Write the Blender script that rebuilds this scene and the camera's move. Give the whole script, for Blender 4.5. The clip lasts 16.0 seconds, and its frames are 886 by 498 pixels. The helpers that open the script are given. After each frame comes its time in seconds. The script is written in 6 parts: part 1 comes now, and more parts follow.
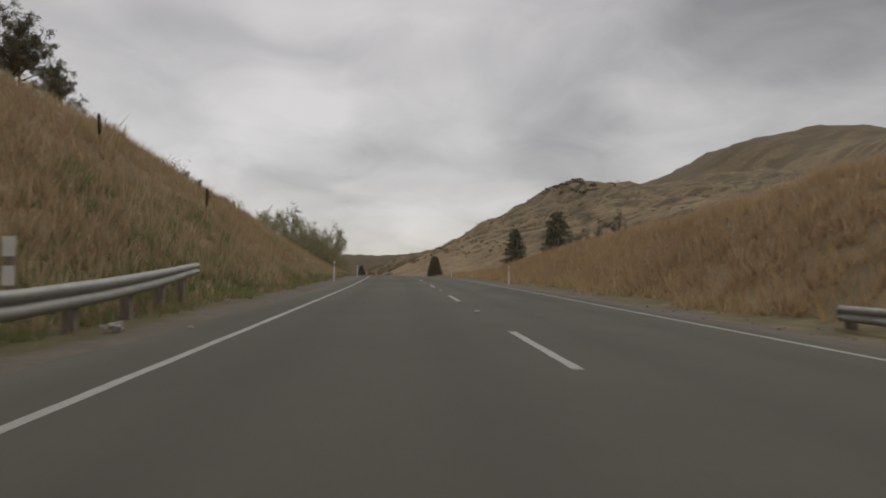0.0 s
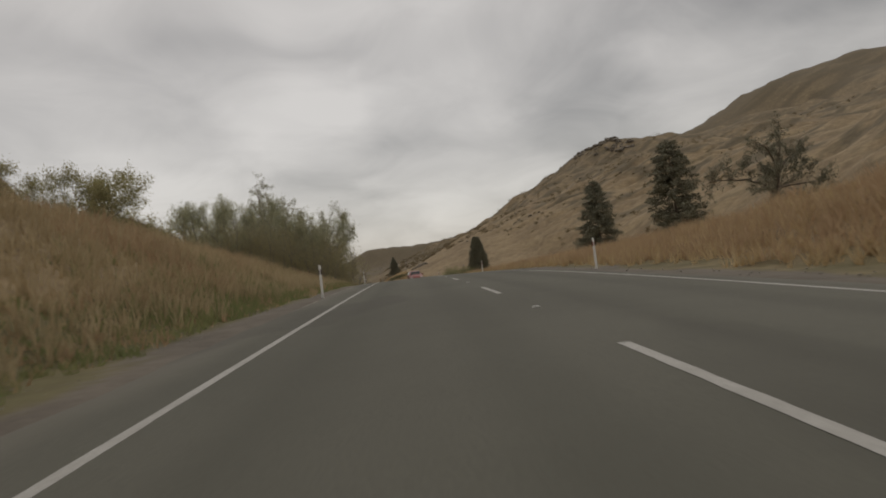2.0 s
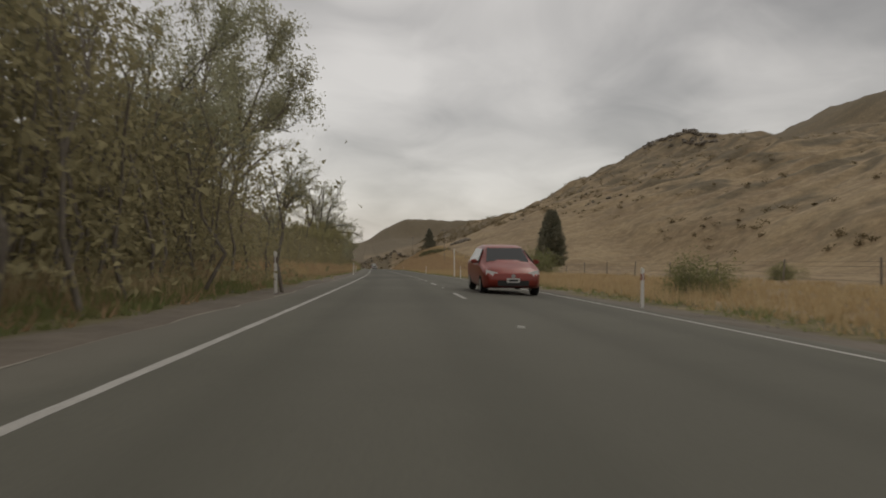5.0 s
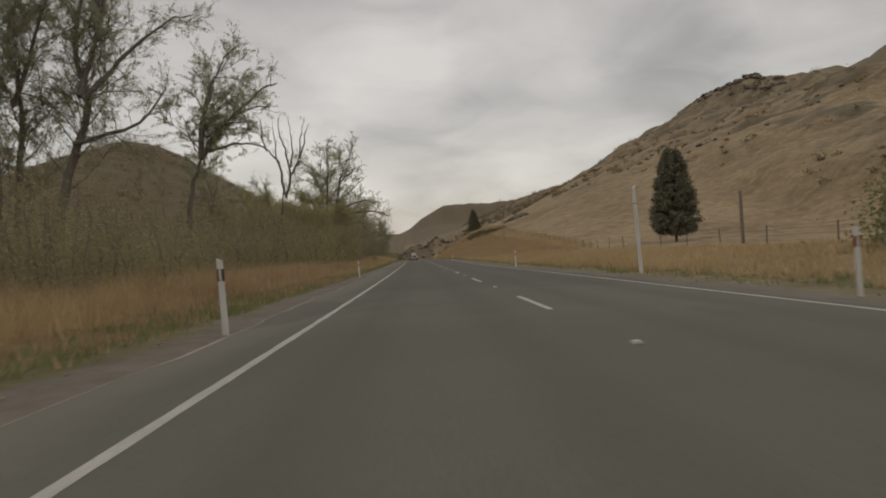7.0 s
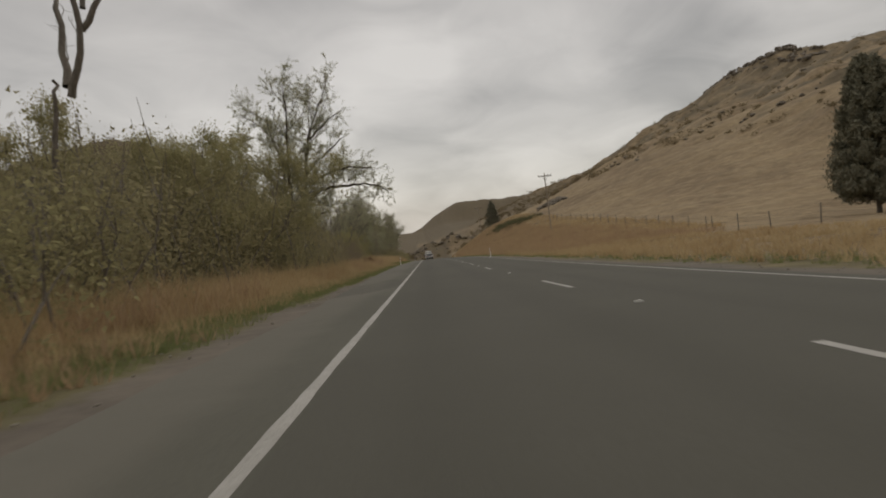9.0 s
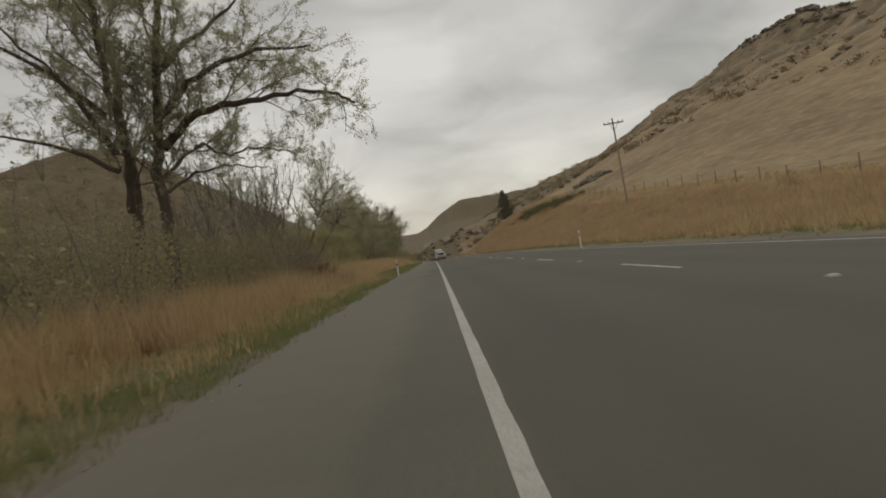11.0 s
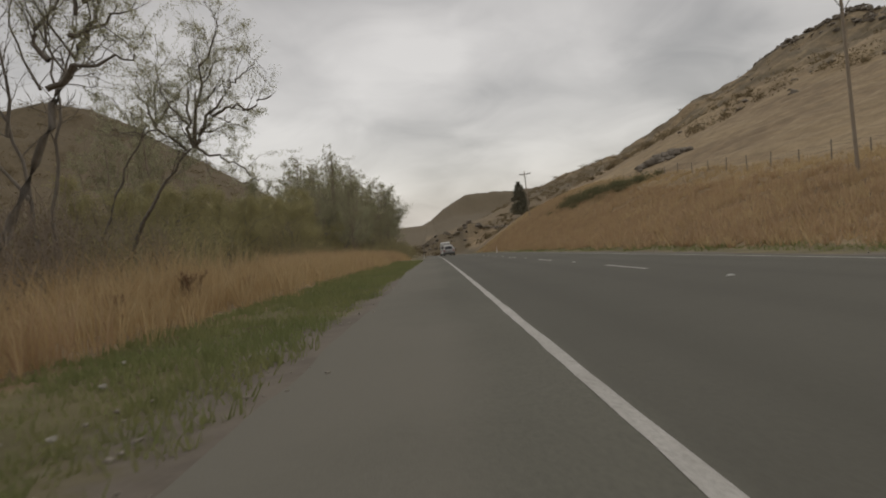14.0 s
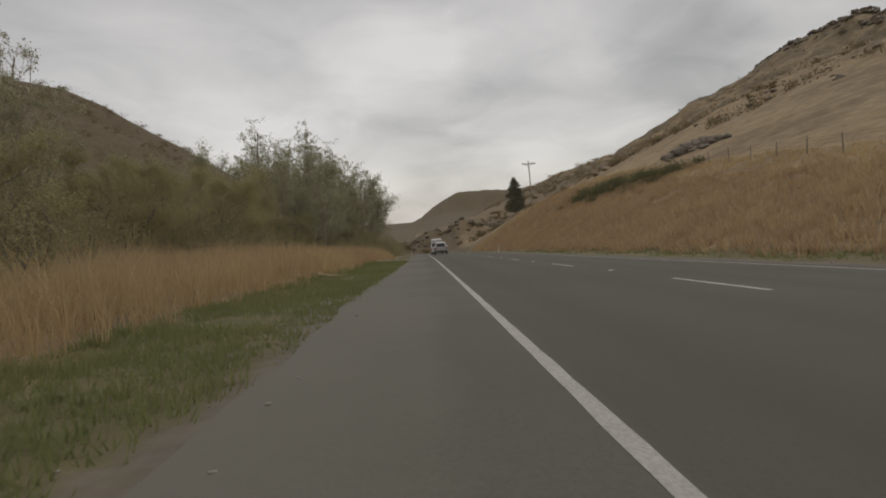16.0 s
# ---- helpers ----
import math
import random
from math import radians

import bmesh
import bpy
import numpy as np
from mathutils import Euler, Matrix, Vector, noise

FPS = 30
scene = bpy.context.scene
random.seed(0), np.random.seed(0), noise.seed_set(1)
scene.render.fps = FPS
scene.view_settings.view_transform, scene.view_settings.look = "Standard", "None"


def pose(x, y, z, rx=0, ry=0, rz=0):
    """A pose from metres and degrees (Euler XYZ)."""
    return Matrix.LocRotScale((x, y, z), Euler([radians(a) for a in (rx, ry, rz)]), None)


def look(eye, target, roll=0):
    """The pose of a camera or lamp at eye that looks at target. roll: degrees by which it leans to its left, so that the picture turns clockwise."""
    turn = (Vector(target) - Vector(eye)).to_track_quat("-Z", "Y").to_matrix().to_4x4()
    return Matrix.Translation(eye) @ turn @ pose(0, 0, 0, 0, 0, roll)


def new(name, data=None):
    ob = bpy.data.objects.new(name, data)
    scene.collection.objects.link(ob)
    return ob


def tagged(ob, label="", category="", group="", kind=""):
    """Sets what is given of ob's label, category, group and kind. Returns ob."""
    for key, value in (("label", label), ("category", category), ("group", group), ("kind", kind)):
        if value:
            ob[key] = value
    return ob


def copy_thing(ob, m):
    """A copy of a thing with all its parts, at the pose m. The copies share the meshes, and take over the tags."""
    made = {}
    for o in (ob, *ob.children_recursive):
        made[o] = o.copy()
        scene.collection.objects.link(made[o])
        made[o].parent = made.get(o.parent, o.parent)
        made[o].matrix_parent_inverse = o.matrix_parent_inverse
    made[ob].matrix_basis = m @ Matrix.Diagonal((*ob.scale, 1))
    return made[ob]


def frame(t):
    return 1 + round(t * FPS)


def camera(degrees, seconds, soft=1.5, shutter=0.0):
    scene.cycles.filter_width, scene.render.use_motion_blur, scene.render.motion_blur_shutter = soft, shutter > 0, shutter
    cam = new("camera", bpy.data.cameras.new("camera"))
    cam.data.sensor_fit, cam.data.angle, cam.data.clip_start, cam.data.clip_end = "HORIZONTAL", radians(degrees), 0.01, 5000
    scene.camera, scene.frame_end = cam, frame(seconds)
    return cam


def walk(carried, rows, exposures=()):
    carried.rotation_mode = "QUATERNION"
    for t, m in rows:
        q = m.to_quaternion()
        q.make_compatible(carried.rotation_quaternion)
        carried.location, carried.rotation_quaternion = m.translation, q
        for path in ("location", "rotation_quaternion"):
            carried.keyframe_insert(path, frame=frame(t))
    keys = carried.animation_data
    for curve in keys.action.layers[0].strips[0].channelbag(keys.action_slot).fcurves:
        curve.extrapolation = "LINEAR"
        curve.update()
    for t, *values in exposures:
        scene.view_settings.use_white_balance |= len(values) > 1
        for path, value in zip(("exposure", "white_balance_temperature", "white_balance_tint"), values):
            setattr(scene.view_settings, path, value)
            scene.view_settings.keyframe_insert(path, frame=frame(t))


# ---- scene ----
cam = camera(68.45, 16.0, soft=1.9, shutter=0.12)
# seconds, x, y, z, pitch, roll, yaw of the camera on a motorcycle in the left lane
PATH = [
    (0, -1.385, 0.001, 0.802, 2.455, 0.366, -3.895),
    (0.5, -1.288, 10.774, 0.988, 2.381, 0.836, -2.563),
    (1, -1.356, 21.625, 1.193, 1.563, 2.778, -1.449),
    (1.5, -1.527, 32.392, 1.365, 1.415, 6.511, -0.930),
    (2, -1.745, 43.003, 1.548, 1.300, 7.288, -0.834),
    (2.5, -2.036, 53.472, 1.696, 1.266, 6.488, -0.889),
    (3, -2.358, 63.876, 1.802, 0.648, 4.965, -0.608),
    (3.5, -2.756, 73.868, 1.841, 0.038, 2.983, -0.328),
    (4, -3.336, 84.362, 1.734, -0.377, -1.098, 0.530),
    (4.2, -3.630, 88.331, 1.642, -0.420, -1.862, 1.200),
    (6.3, -9.020, 137.724, 0.138, -1.217, 3.195, 5.241),
    (6.5, -9.584, 142.024, 0.001, -1.615, 3.730, 5.397),
    (7, -11.037, 151.955, -0.390, -1.656, 4.394, 5.832),
    (7.5, -12.500, 161.482, -0.761, -1.683, 4.996, 6.380),
    (8, -14.030, 170.905, -1.148, -2.031, 6.457, 6.619),
    (8.5, -15.525, 179.885, -1.506, -1.721, 6.028, 6.773),
    (11, -23.460, 224.771, -3.177, -1.724, 9.842, 7.327),
    (11.5, -24.638, 231.737, -3.397, -1.871, 9.278, 6.327),
    (12, -25.705, 238.522, -3.641, -1.820, 7.236, 6.039),
    (12.5, -26.719, 245.013, -3.894, -1.764, 5.710, 6.591),
    (13, -27.690, 250.851, -4.095, -1.861, 6.240, 6.631),
    (13.5, -28.555, 256.164, -4.285, -1.822, 5.839, 7.002),
    (14, -29.428, 261.135, -4.476, -2.167, 6.121, 7.640),
    (14.5, -30.132, 265.529, -4.636, -2.080, 9.719, 5.804),
    (15, -30.687, 269.457, -4.774, -2.193, 7.483, 5.009),
    (15.5, -31.207, 273.160, -4.932, -1.831, 4.782, 5.478),
    (16, -31.636, 275.917, -5.014, -2.467, 4.612, 6.796),
]
walk(cam, [(t, pose(x, y, z, 90 + pitch, roll, yaw)) for t, x, y, z, pitch, roll, yaw in PATH],
     exposures=[(0, 0.02, 6690, 10), (1, -0.04, 6840, 9), (2, -0.07, 6900, 9), (4, -0.1, 6900, 9), (6.3, 0.06, 6980, 8), (7, -0.01, 6980, 9), (8.5, -0.03, 6960, 9), (11, 0.06, 7060, 6), (11.6, 0.04, 7000, 8), (12.5, 0.04, 6800, 9), (14.2, 0.04, 6850, 9), (16, 0.04, 6760, 9)])

# ---- sky and light ----
SUN_HEIGHT, SUN_TURN = radians(48), radians(-35)
world = bpy.data.worlds.new("overcast")
scene.world = world
world.use_nodes = True
wn, wl = world.node_tree.nodes, world.node_tree.links
wn.clear()
w_out, w_back = wn.new("ShaderNodeOutputWorld"), wn.new("ShaderNodeBackground")
w_sky = wn.new("ShaderNodeTexSky")
w_sky.sky_type, w_sky.sun_disc, w_sky.sun_elevation, w_sky.sun_rotation = "NISHITA", False, SUN_HEIGHT, SUN_TURN
w_co, w_sep, w_com = wn.new("ShaderNodeTexCoord"), wn.new("ShaderNodeSeparateXYZ"), wn.new("ShaderNodeCombineXYZ")
wl.new(w_co.outputs["Generated"], w_sep.inputs[0])


def w_math(op, a, b):
    node = wn.new("ShaderNodeMath")
    node.operation = op
    for k, q in enumerate((a, b)):
        if isinstance(q, (int, float)):
            node.inputs[k].default_value = q
        else:
            wl.new(q, node.inputs[k])
    return node.outputs[0]


deck = w_math("ADD", w_math("MAXIMUM", w_sep.outputs[2], 0.0), 0.30)
wl.new(w_math("DIVIDE", w_sep.outputs[0], deck), w_com.inputs[0])
wl.new(w_math("DIVIDE", w_sep.outputs[1], deck), w_com.inputs[1])


def w_noise(scale, detail, rough, warp):
    node = wn.new("ShaderNodeTexNoise")
    for key, q in (("Scale", scale), ("Detail", detail), ("Roughness", rough), ("Distortion", warp)):
        node.inputs[key].default_value = q
    wl.new(w_com.outputs[0], node.inputs["Vector"])
    return node.outputs[0]


w_mix = w_math("ADD", w_math("MULTIPLY", w_noise(1.15, 2.0, 0.45, 0.5), 0.68), w_math("MULTIPLY", w_noise(3.0, 5.0, 0.55, 0.7), 0.32))
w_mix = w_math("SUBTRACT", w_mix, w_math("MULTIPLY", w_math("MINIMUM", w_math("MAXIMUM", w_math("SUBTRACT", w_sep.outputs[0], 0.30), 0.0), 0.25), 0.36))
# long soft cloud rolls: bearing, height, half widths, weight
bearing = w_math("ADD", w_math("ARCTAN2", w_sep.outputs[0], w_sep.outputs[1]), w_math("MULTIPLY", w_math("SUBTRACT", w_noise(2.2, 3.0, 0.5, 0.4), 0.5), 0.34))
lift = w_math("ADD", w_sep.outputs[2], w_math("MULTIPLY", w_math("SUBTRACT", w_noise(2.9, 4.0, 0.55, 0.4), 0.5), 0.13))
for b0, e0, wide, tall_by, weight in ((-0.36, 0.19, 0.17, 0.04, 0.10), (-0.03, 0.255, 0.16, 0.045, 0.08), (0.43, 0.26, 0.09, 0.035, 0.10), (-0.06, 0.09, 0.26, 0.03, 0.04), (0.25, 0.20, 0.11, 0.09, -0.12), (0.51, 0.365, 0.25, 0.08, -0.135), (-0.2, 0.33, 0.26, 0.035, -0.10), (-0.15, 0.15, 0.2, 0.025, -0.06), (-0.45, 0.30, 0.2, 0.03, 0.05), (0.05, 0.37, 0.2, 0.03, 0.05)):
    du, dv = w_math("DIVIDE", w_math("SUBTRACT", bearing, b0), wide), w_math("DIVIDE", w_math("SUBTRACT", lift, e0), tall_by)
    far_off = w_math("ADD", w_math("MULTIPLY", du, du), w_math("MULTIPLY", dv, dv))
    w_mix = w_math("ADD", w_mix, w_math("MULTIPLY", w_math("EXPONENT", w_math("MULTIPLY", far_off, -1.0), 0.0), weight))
w_ramp = wn.new("ShaderNodeValToRGB")
w_ramp.color_ramp.elements[0].position, w_ramp.color_ramp.elements[0].color = 0.10, (0.15, 0.146, 0.145, 1)
w_ramp.color_ramp.elements[1].position, w_ramp.color_ramp.elements[1].color = 0.63, (0.60, 0.585, 0.582, 1)
mid = w_ramp.color_ramp.elements.new(0.50)
mid.color = (0.49, 0.476, 0.473, 1)
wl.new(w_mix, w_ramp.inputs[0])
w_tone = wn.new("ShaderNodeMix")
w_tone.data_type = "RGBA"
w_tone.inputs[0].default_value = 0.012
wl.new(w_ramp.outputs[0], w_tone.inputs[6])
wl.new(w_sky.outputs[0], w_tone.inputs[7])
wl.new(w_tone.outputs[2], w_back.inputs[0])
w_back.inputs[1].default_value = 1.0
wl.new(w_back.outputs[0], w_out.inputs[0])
sun_data = bpy.data.lights.new("sun", "SUN")
sun_data.energy, sun_data.angle, sun_data.color = 0.65, radians(30), (1.0, 0.95, 0.88)
sun = new("sun", sun_data)
sun.matrix_world = look((0, 0, 300), (-math.sin(-SUN_TURN) * 300 * math.cos(SUN_HEIGHT), -math.cos(SUN_TURN) * 300 * math.cos(SUN_HEIGHT), 300 - 300 * math.sin(SUN_HEIGHT)))

# ---- materials ----


def surface(name, shades, coarse, fine, rough=0.9, bump=0.3, bump_scale=None, metal=0.0, spread=(0.35, 0.65), spec=0.3, through_light=0.0, random_tone=0.0, stretch=(1, 1, 1)):
    """A node material: shades are three colours, mixed by a coarse and a fine noise, with a fine bump."""
    m = bpy.data.materials.new(name)
    m.use_nodes = True
    n, l = m.node_tree.nodes, m.node_tree.links
    b = n["Principled BSDF"]
    co, mp = n.new("ShaderNodeTexCoord"), n.new("ShaderNodeMapping")
    mp.inputs["Scale"].default_value = stretch
    l.new(co.outputs["Object"], mp.inputs[0])
    n1, n2 = n.new("ShaderNodeTexNoise"), n.new("ShaderNodeTexNoise")
    for node, sc in ((n1, coarse), (n2, fine)):
        node.inputs["Scale"].default_value, node.inputs["Detail"].default_value, node.inputs["Roughness"].default_value = sc, 5, 0.6
        l.new(mp.outputs[0], node.inputs["Vector"])
    r = n.new("ShaderNodeValToRGB")
    r.color_ramp.elements[0].position, r.color_ramp.elements[1].position = spread
    r.color_ramp.elements[0].color, r.color_ramp.elements[1].color = (*shades[0], 1), (*shades[1], 1)
    l.new(n1.outputs[0], r.inputs[0])
    r2 = n.new("ShaderNodeValToRGB")
    r2.color_ramp.elements[0].position, r2.color_ramp.elements[1].position = 0.42, 0.66
    r2.color_ramp.elements[0].color, r2.color_ramp.elements[1].color = (0, 0, 0, 1), (1, 1, 1, 1)
    l.new(n2.outputs[0], r2.inputs[0])
    mx = n.new("ShaderNodeMix")
    mx.data_type = "RGBA"
    half = n.new("ShaderNodeMath")
    half.operation = "MULTIPLY"
    half.inputs[1].default_value = 0.6
    l.new(r2.outputs[0], half.inputs[0])
    l.new(half.outputs[0], mx.inputs[0])
    l.new(r.outputs[0], mx.inputs[6])
    mx.inputs[7].default_value = (*shades[2], 1)
    colour = mx.outputs[2]
    if random_tone:
        info, hsv, rng = n.new("ShaderNodeNewGeometry"), n.new("ShaderNodeHueSaturation"), n.new("ShaderNodeMapRange")
        rng.inputs[3].default_value, rng.inputs[4].default_value = 1 - random_tone, 1 + random_tone
        l.new(info.outputs["Random Per Island"], rng.inputs[0])
        l.new(rng.outputs[0], hsv.inputs["Value"])
        l.new(colour, hsv.inputs["Color"])
        colour = hsv.outputs[0]
    l.new(colour, b.inputs["Base Color"])
    b.inputs["Roughness"].default_value, b.inputs["Metallic"].default_value, b.inputs["Specular IOR Level"].default_value = rough, metal, spec
    if bump:
        n3, bp = n.new("ShaderNodeTexNoise"), n.new("ShaderNodeBump")
        n3.inputs["Scale"].default_value, n3.inputs["Detail"].default_value = bump_scale or fine * 2, 4
        l.new(mp.outputs[0], n3.inputs["Vector"])
        bp.inputs["Strength"].default_value, bp.inputs["Distance"].default_value = bump, 0.02
        l.new(n3.outputs[0], bp.inputs["Height"])
        l.new(bp.outputs[0], b.inputs["Normal"])
    if through_light:
        glow, both, out = n.new("ShaderNodeBsdfTranslucent"), n.new("ShaderNodeMixShader"), n["Material Output"]
        l.new(colour, glow.inputs["Color"])
        both.inputs[0].default_value = through_light
        l.new(b.outputs[0], both.inputs[1])
        l.new(glow.outputs[0], both.inputs[2])
        l.new(both.outputs[0], out.inputs["Surface"])
    return m


def painted(name, colour, rough=0.4, metal=0.0, spec=0.5, dirt=0.25):
    dull = tuple(c * (1 - dirt) * 0.96 + 0.04 * dirt for c in colour)
    return surface(name, (colour, dull, tuple(c * (1 - 0.5 * dirt) for c in colour)), 1.3, 9.0, rough, 0.02, 30, metal, (0.4, 0.75), spec)


asphalt = surface("chip_seal", ((0.112, 0.109, 0.089), (0.138, 0.134, 0.110), (0.090, 0.088, 0.072)), 0.16, 40.0, 0.88, 0.2, 110, spec=0.25)


def wear_layer(m):
    """Wheel paths polished darker, shoulder dusted lighter, by the mesh's colour layer: red wheel path, green shoulder dust."""
    n, l = m.node_tree.nodes, m.node_tree.links
    b = n["Principled BSDF"]
    colour = b.inputs["Base Color"].links[0].from_socket
    att, sep, co = n.new("ShaderNodeAttribute"), n.new("ShaderNodeSeparateColor"), n.new("ShaderNodeTexCoord")
    att.attribute_name = "wear"
    l.new(att.outputs["Color"], sep.inputs[0])
    for socket, shade, scale, lo, hi, most in ((0, (0.076, 0.075, 0.060), 0.35, 0.55, 1.35, 0.5), (1, (0.160, 0.151, 0.126), 0.9, 0.75, 1.45, 0.8), (2, (0.072, 0.068, 0.058), 0.22, 1.0, 1.5, 0.45)):
        tex, add, rng, mx = n.new("ShaderNodeTexNoise"), n.new("ShaderNodeMath"), n.new("ShaderNodeMapRange"), n.new("ShaderNodeMix")
        tex.inputs["Scale"].default_value, tex.inputs["Detail"].default_value, tex.inputs["Roughness"].default_value = scale, 8, 0.7
        l.new(co.outputs["Object"], tex.inputs["Vector"])
        add.operation = "ADD"
        l.new(sep.outputs[socket], add.inputs[0])
        l.new(tex.outputs[0], add.inputs[1])
        rng.inputs[1].default_value, rng.inputs[2].default_value, rng.inputs[4].default_value = lo, hi, most
        l.new(add.outputs[0], rng.inputs[0])
        mx.data_type = "RGBA"
        l.new(rng.outputs[0], mx.inputs[0])
        l.new(colour, mx.inputs[6])
        mx.inputs[7].default_value = (*shade, 1)
        colour = mx.outputs[2]
    l.new(colour, b.inputs["Base Color"])


wear_layer(asphalt)
line_paint = surface("road_paint", ((0.486, 0.473, 0.445), (0.405, 0.392, 0.364), (0.215, 0.205, 0.186)), 2.0, 48.0, 0.7, 0.4, 80, spec=0.3)
chip_mat = surface("loose_chips", ((0.30, 0.275, 0.235), (0.24, 0.215, 0.18), (0.36, 0.33, 0.285)), 3.0, 24.0, 0.95, 0.2, 40)
dry_blade = surface("dry_grass", ((0.530, 0.406, 0.234), (0.410, 0.292, 0.160), (0.615, 0.502, 0.318)), 0.25, 3.0, 0.85, 0.0, random_tone=0.07, spec=0.2, through_light=0.6)
rust_blade = surface("russet_grass", ((0.462, 0.330, 0.208), (0.352, 0.246, 0.152), (0.545, 0.415, 0.275)), 0.3, 3.0, 0.85, 0.0, random_tone=0.07, spec=0.2, through_light=0.6)
bank_blade = surface("dull_bank_grass", ((0.485, 0.392, 0.245), (0.385, 0.305, 0.185), (0.560, 0.462, 0.305)), 0.3, 3.0, 0.85, 0.0, random_tone=0.07, spec=0.2, through_light=0.6)
green_blade = surface("green_grass", ((0.218, 0.244, 0.106), (0.293, 0.290, 0.138), (0.172, 0.205, 0.090)), 0.5, 4.0, 0.8, 0.0, random_tone=0.07, spec=0.2, through_light=0.6)
bark = surface("bark", ((0.130, 0.107, 0.085), (0.094, 0.078, 0.062), (0.182, 0.153, 0.124)), 1.2, 14.0, 0.95, 0.8, 20, stretch=(1, 1, 0.3))
grey_bark = surface("grey_bark", ((0.225, 0.200, 0.170), (0.160, 0.140, 0.118), (0.305, 0.276, 0.238)), 1.2, 14.0, 0.95, 0.8, 20, stretch=(1, 1, 0.3))
stem_bark = surface("pale_stems", ((0.324, 0.270, 0.216), (0.228, 0.186, 0.146), (0.408, 0.348, 0.288)), 1.2, 14.0, 0.95, 0.3, 20)
needle = surface("needles", ((0.195, 0.192, 0.140), (0.250, 0.238, 0.168), (0.160, 0.160, 0.116)), 0.5, 5.0, 0.8, 0.0, random_tone=0.12, spec=0.2)
willow_leaf = surface("willow_leaves", ((0.405, 0.405, 0.275), (0.480, 0.465, 0.315), (0.335, 0.338, 0.228)), 0.3, 4.0, 0.75, 0.0, random_tone=0.12, spec=0.25, through_light=0.6)
thicket_leaf = surface("thicket_leaves", ((0.325, 0.292, 0.172), (0.385, 0.342, 0.196), (0.270, 0.248, 0.150)), 0.25, 3.0, 0.8, 0.0, random_tone=0.07, spec=0.2, through_light=0.6)
yellow_leaf = surface("yellowing_leaves", ((0.375, 0.345, 0.185), (0.310, 0.292, 0.160), (0.440, 0.396, 0.212)), 0.3, 4.0, 0.75, 0.0, random_tone=0.07, spec=0.25, through_light=0.6)
pale_leaf = surface("poplar_leaves", ((0.375, 0.365, 0.238), (0.300, 0.295, 0.195), (0.455, 0.438, 0.298)), 0.3, 4.0, 0.75, 0.0, random_tone=0.12, spec=0.25, through_light=0.6)
scrub_leaf = surface("scrub_leaves", ((0.189, 0.152, 0.091), (0.242, 0.189, 0.113), (0.144, 0.119, 0.073)), 0.3, 3.0, 0.85, 0.0, random_tone=0.07, spec=0.2, through_light=0.5)
hill_leaf = surface("hill_bush_leaves", ((0.225, 0.180, 0.112), (0.275, 0.218, 0.136), (0.180, 0.148, 0.094)), 0.3, 3.0, 0.85, 0.0, random_tone=0.12, spec=0.2, through_light=0.5)
rock_mat = surface("schist_rock", ((0.185, 0.158, 0.126), (0.14, 0.118, 0.094), (0.235, 0.205, 0.168)), 0.4, 3.0, 0.95, 0.8, 6)
green_scrub = surface("green_scrub_leaves", ((0.15, 0.148, 0.078), (0.19, 0.18, 0.098), (0.115, 0.118, 0.064)), 0.3, 3.0, 0.85, 0.0, random_tone=0.12, spec=0.2, through_light=0.4)
green_bush_leaf = surface("broom_leaves", ((0.215, 0.225, 0.105), (0.27, 0.265, 0.13), (0.165, 0.178, 0.085)), 0.3, 3.0, 0.8, 0.0, random_tone=0.12, spec=0.2, through_light=0.5)
pole_wood = surface("sun_bleached_pole", ((0.33, 0.28, 0.22), (0.27, 0.225, 0.175), (0.39, 0.335, 0.27)), 2.0, 18.0, 0.9, 0.5, 30, stretch=(1, 1, 0.15))
steel = surface("galvanised_steel", ((0.378, 0.378, 0.360), (0.306, 0.306, 0.288), (0.243, 0.225, 0.198)), 0.6, 8.0, 0.55, 0.1, 40, metal=0.6)
weathered = surface("weathered_timber", ((0.256, 0.224, 0.184), (0.176, 0.152, 0.128), (0.336, 0.304, 0.256)), 2.0, 18.0, 0.9, 0.5, 30, stretch=(1, 1, 0.15))
white_post = painted("white_post_plastic", (0.84, 0.83, 0.79), 0.5, dirt=0.12)
brown_band = painted("dark_red_band", (0.085, 0.038, 0.026), 0.5)
red_band = painted("red_reflective_band", (0.30, 0.05, 0.03), 0.4)
mirror_tape = painted("white_reflector", (0.80, 0.79, 0.75), 0.3)
stud_mat = painted("stud_ceramic", (0.46, 0.45, 0.41), 0.4)
silver = painted("silver_car_paint", (0.58, 0.57, 0.55), 0.32, 0.2, dirt=0.2)
white_car = painted("white_van_paint", (0.74, 0.74, 0.72), 0.35, dirt=0.15)
red_car = painted("red_car_paint", (0.26, 0.035, 0.022), 0.3, dirt=0.2)
car_glass = painted("tinted_glass", (0.018, 0.02, 0.021), 0.08, 0.0, 0.6, 0.1)
black_trim = painted("black_trim", (0.03, 0.03, 0.03), 0.6)
lower_grey = painted("grey_bumper_plastic", (0.12, 0.12, 0.12), 0.6)
tail_red = painted("tail_light_red", (0.32, 0.02, 0.015), 0.25)
lamp_clear = painted("clear_lamp", (0.62, 0.62, 0.60), 0.15)
rubber = painted("tyre_rubber", (0.025, 0.025, 0.025), 0.85, spec=0.2)
alloy = painted("alloy_wheel", (0.45, 0.45, 0.45), 0.35, 0.6)
plate_mat = painted("number_plate", (0.66, 0.66, 0.63), 0.45)
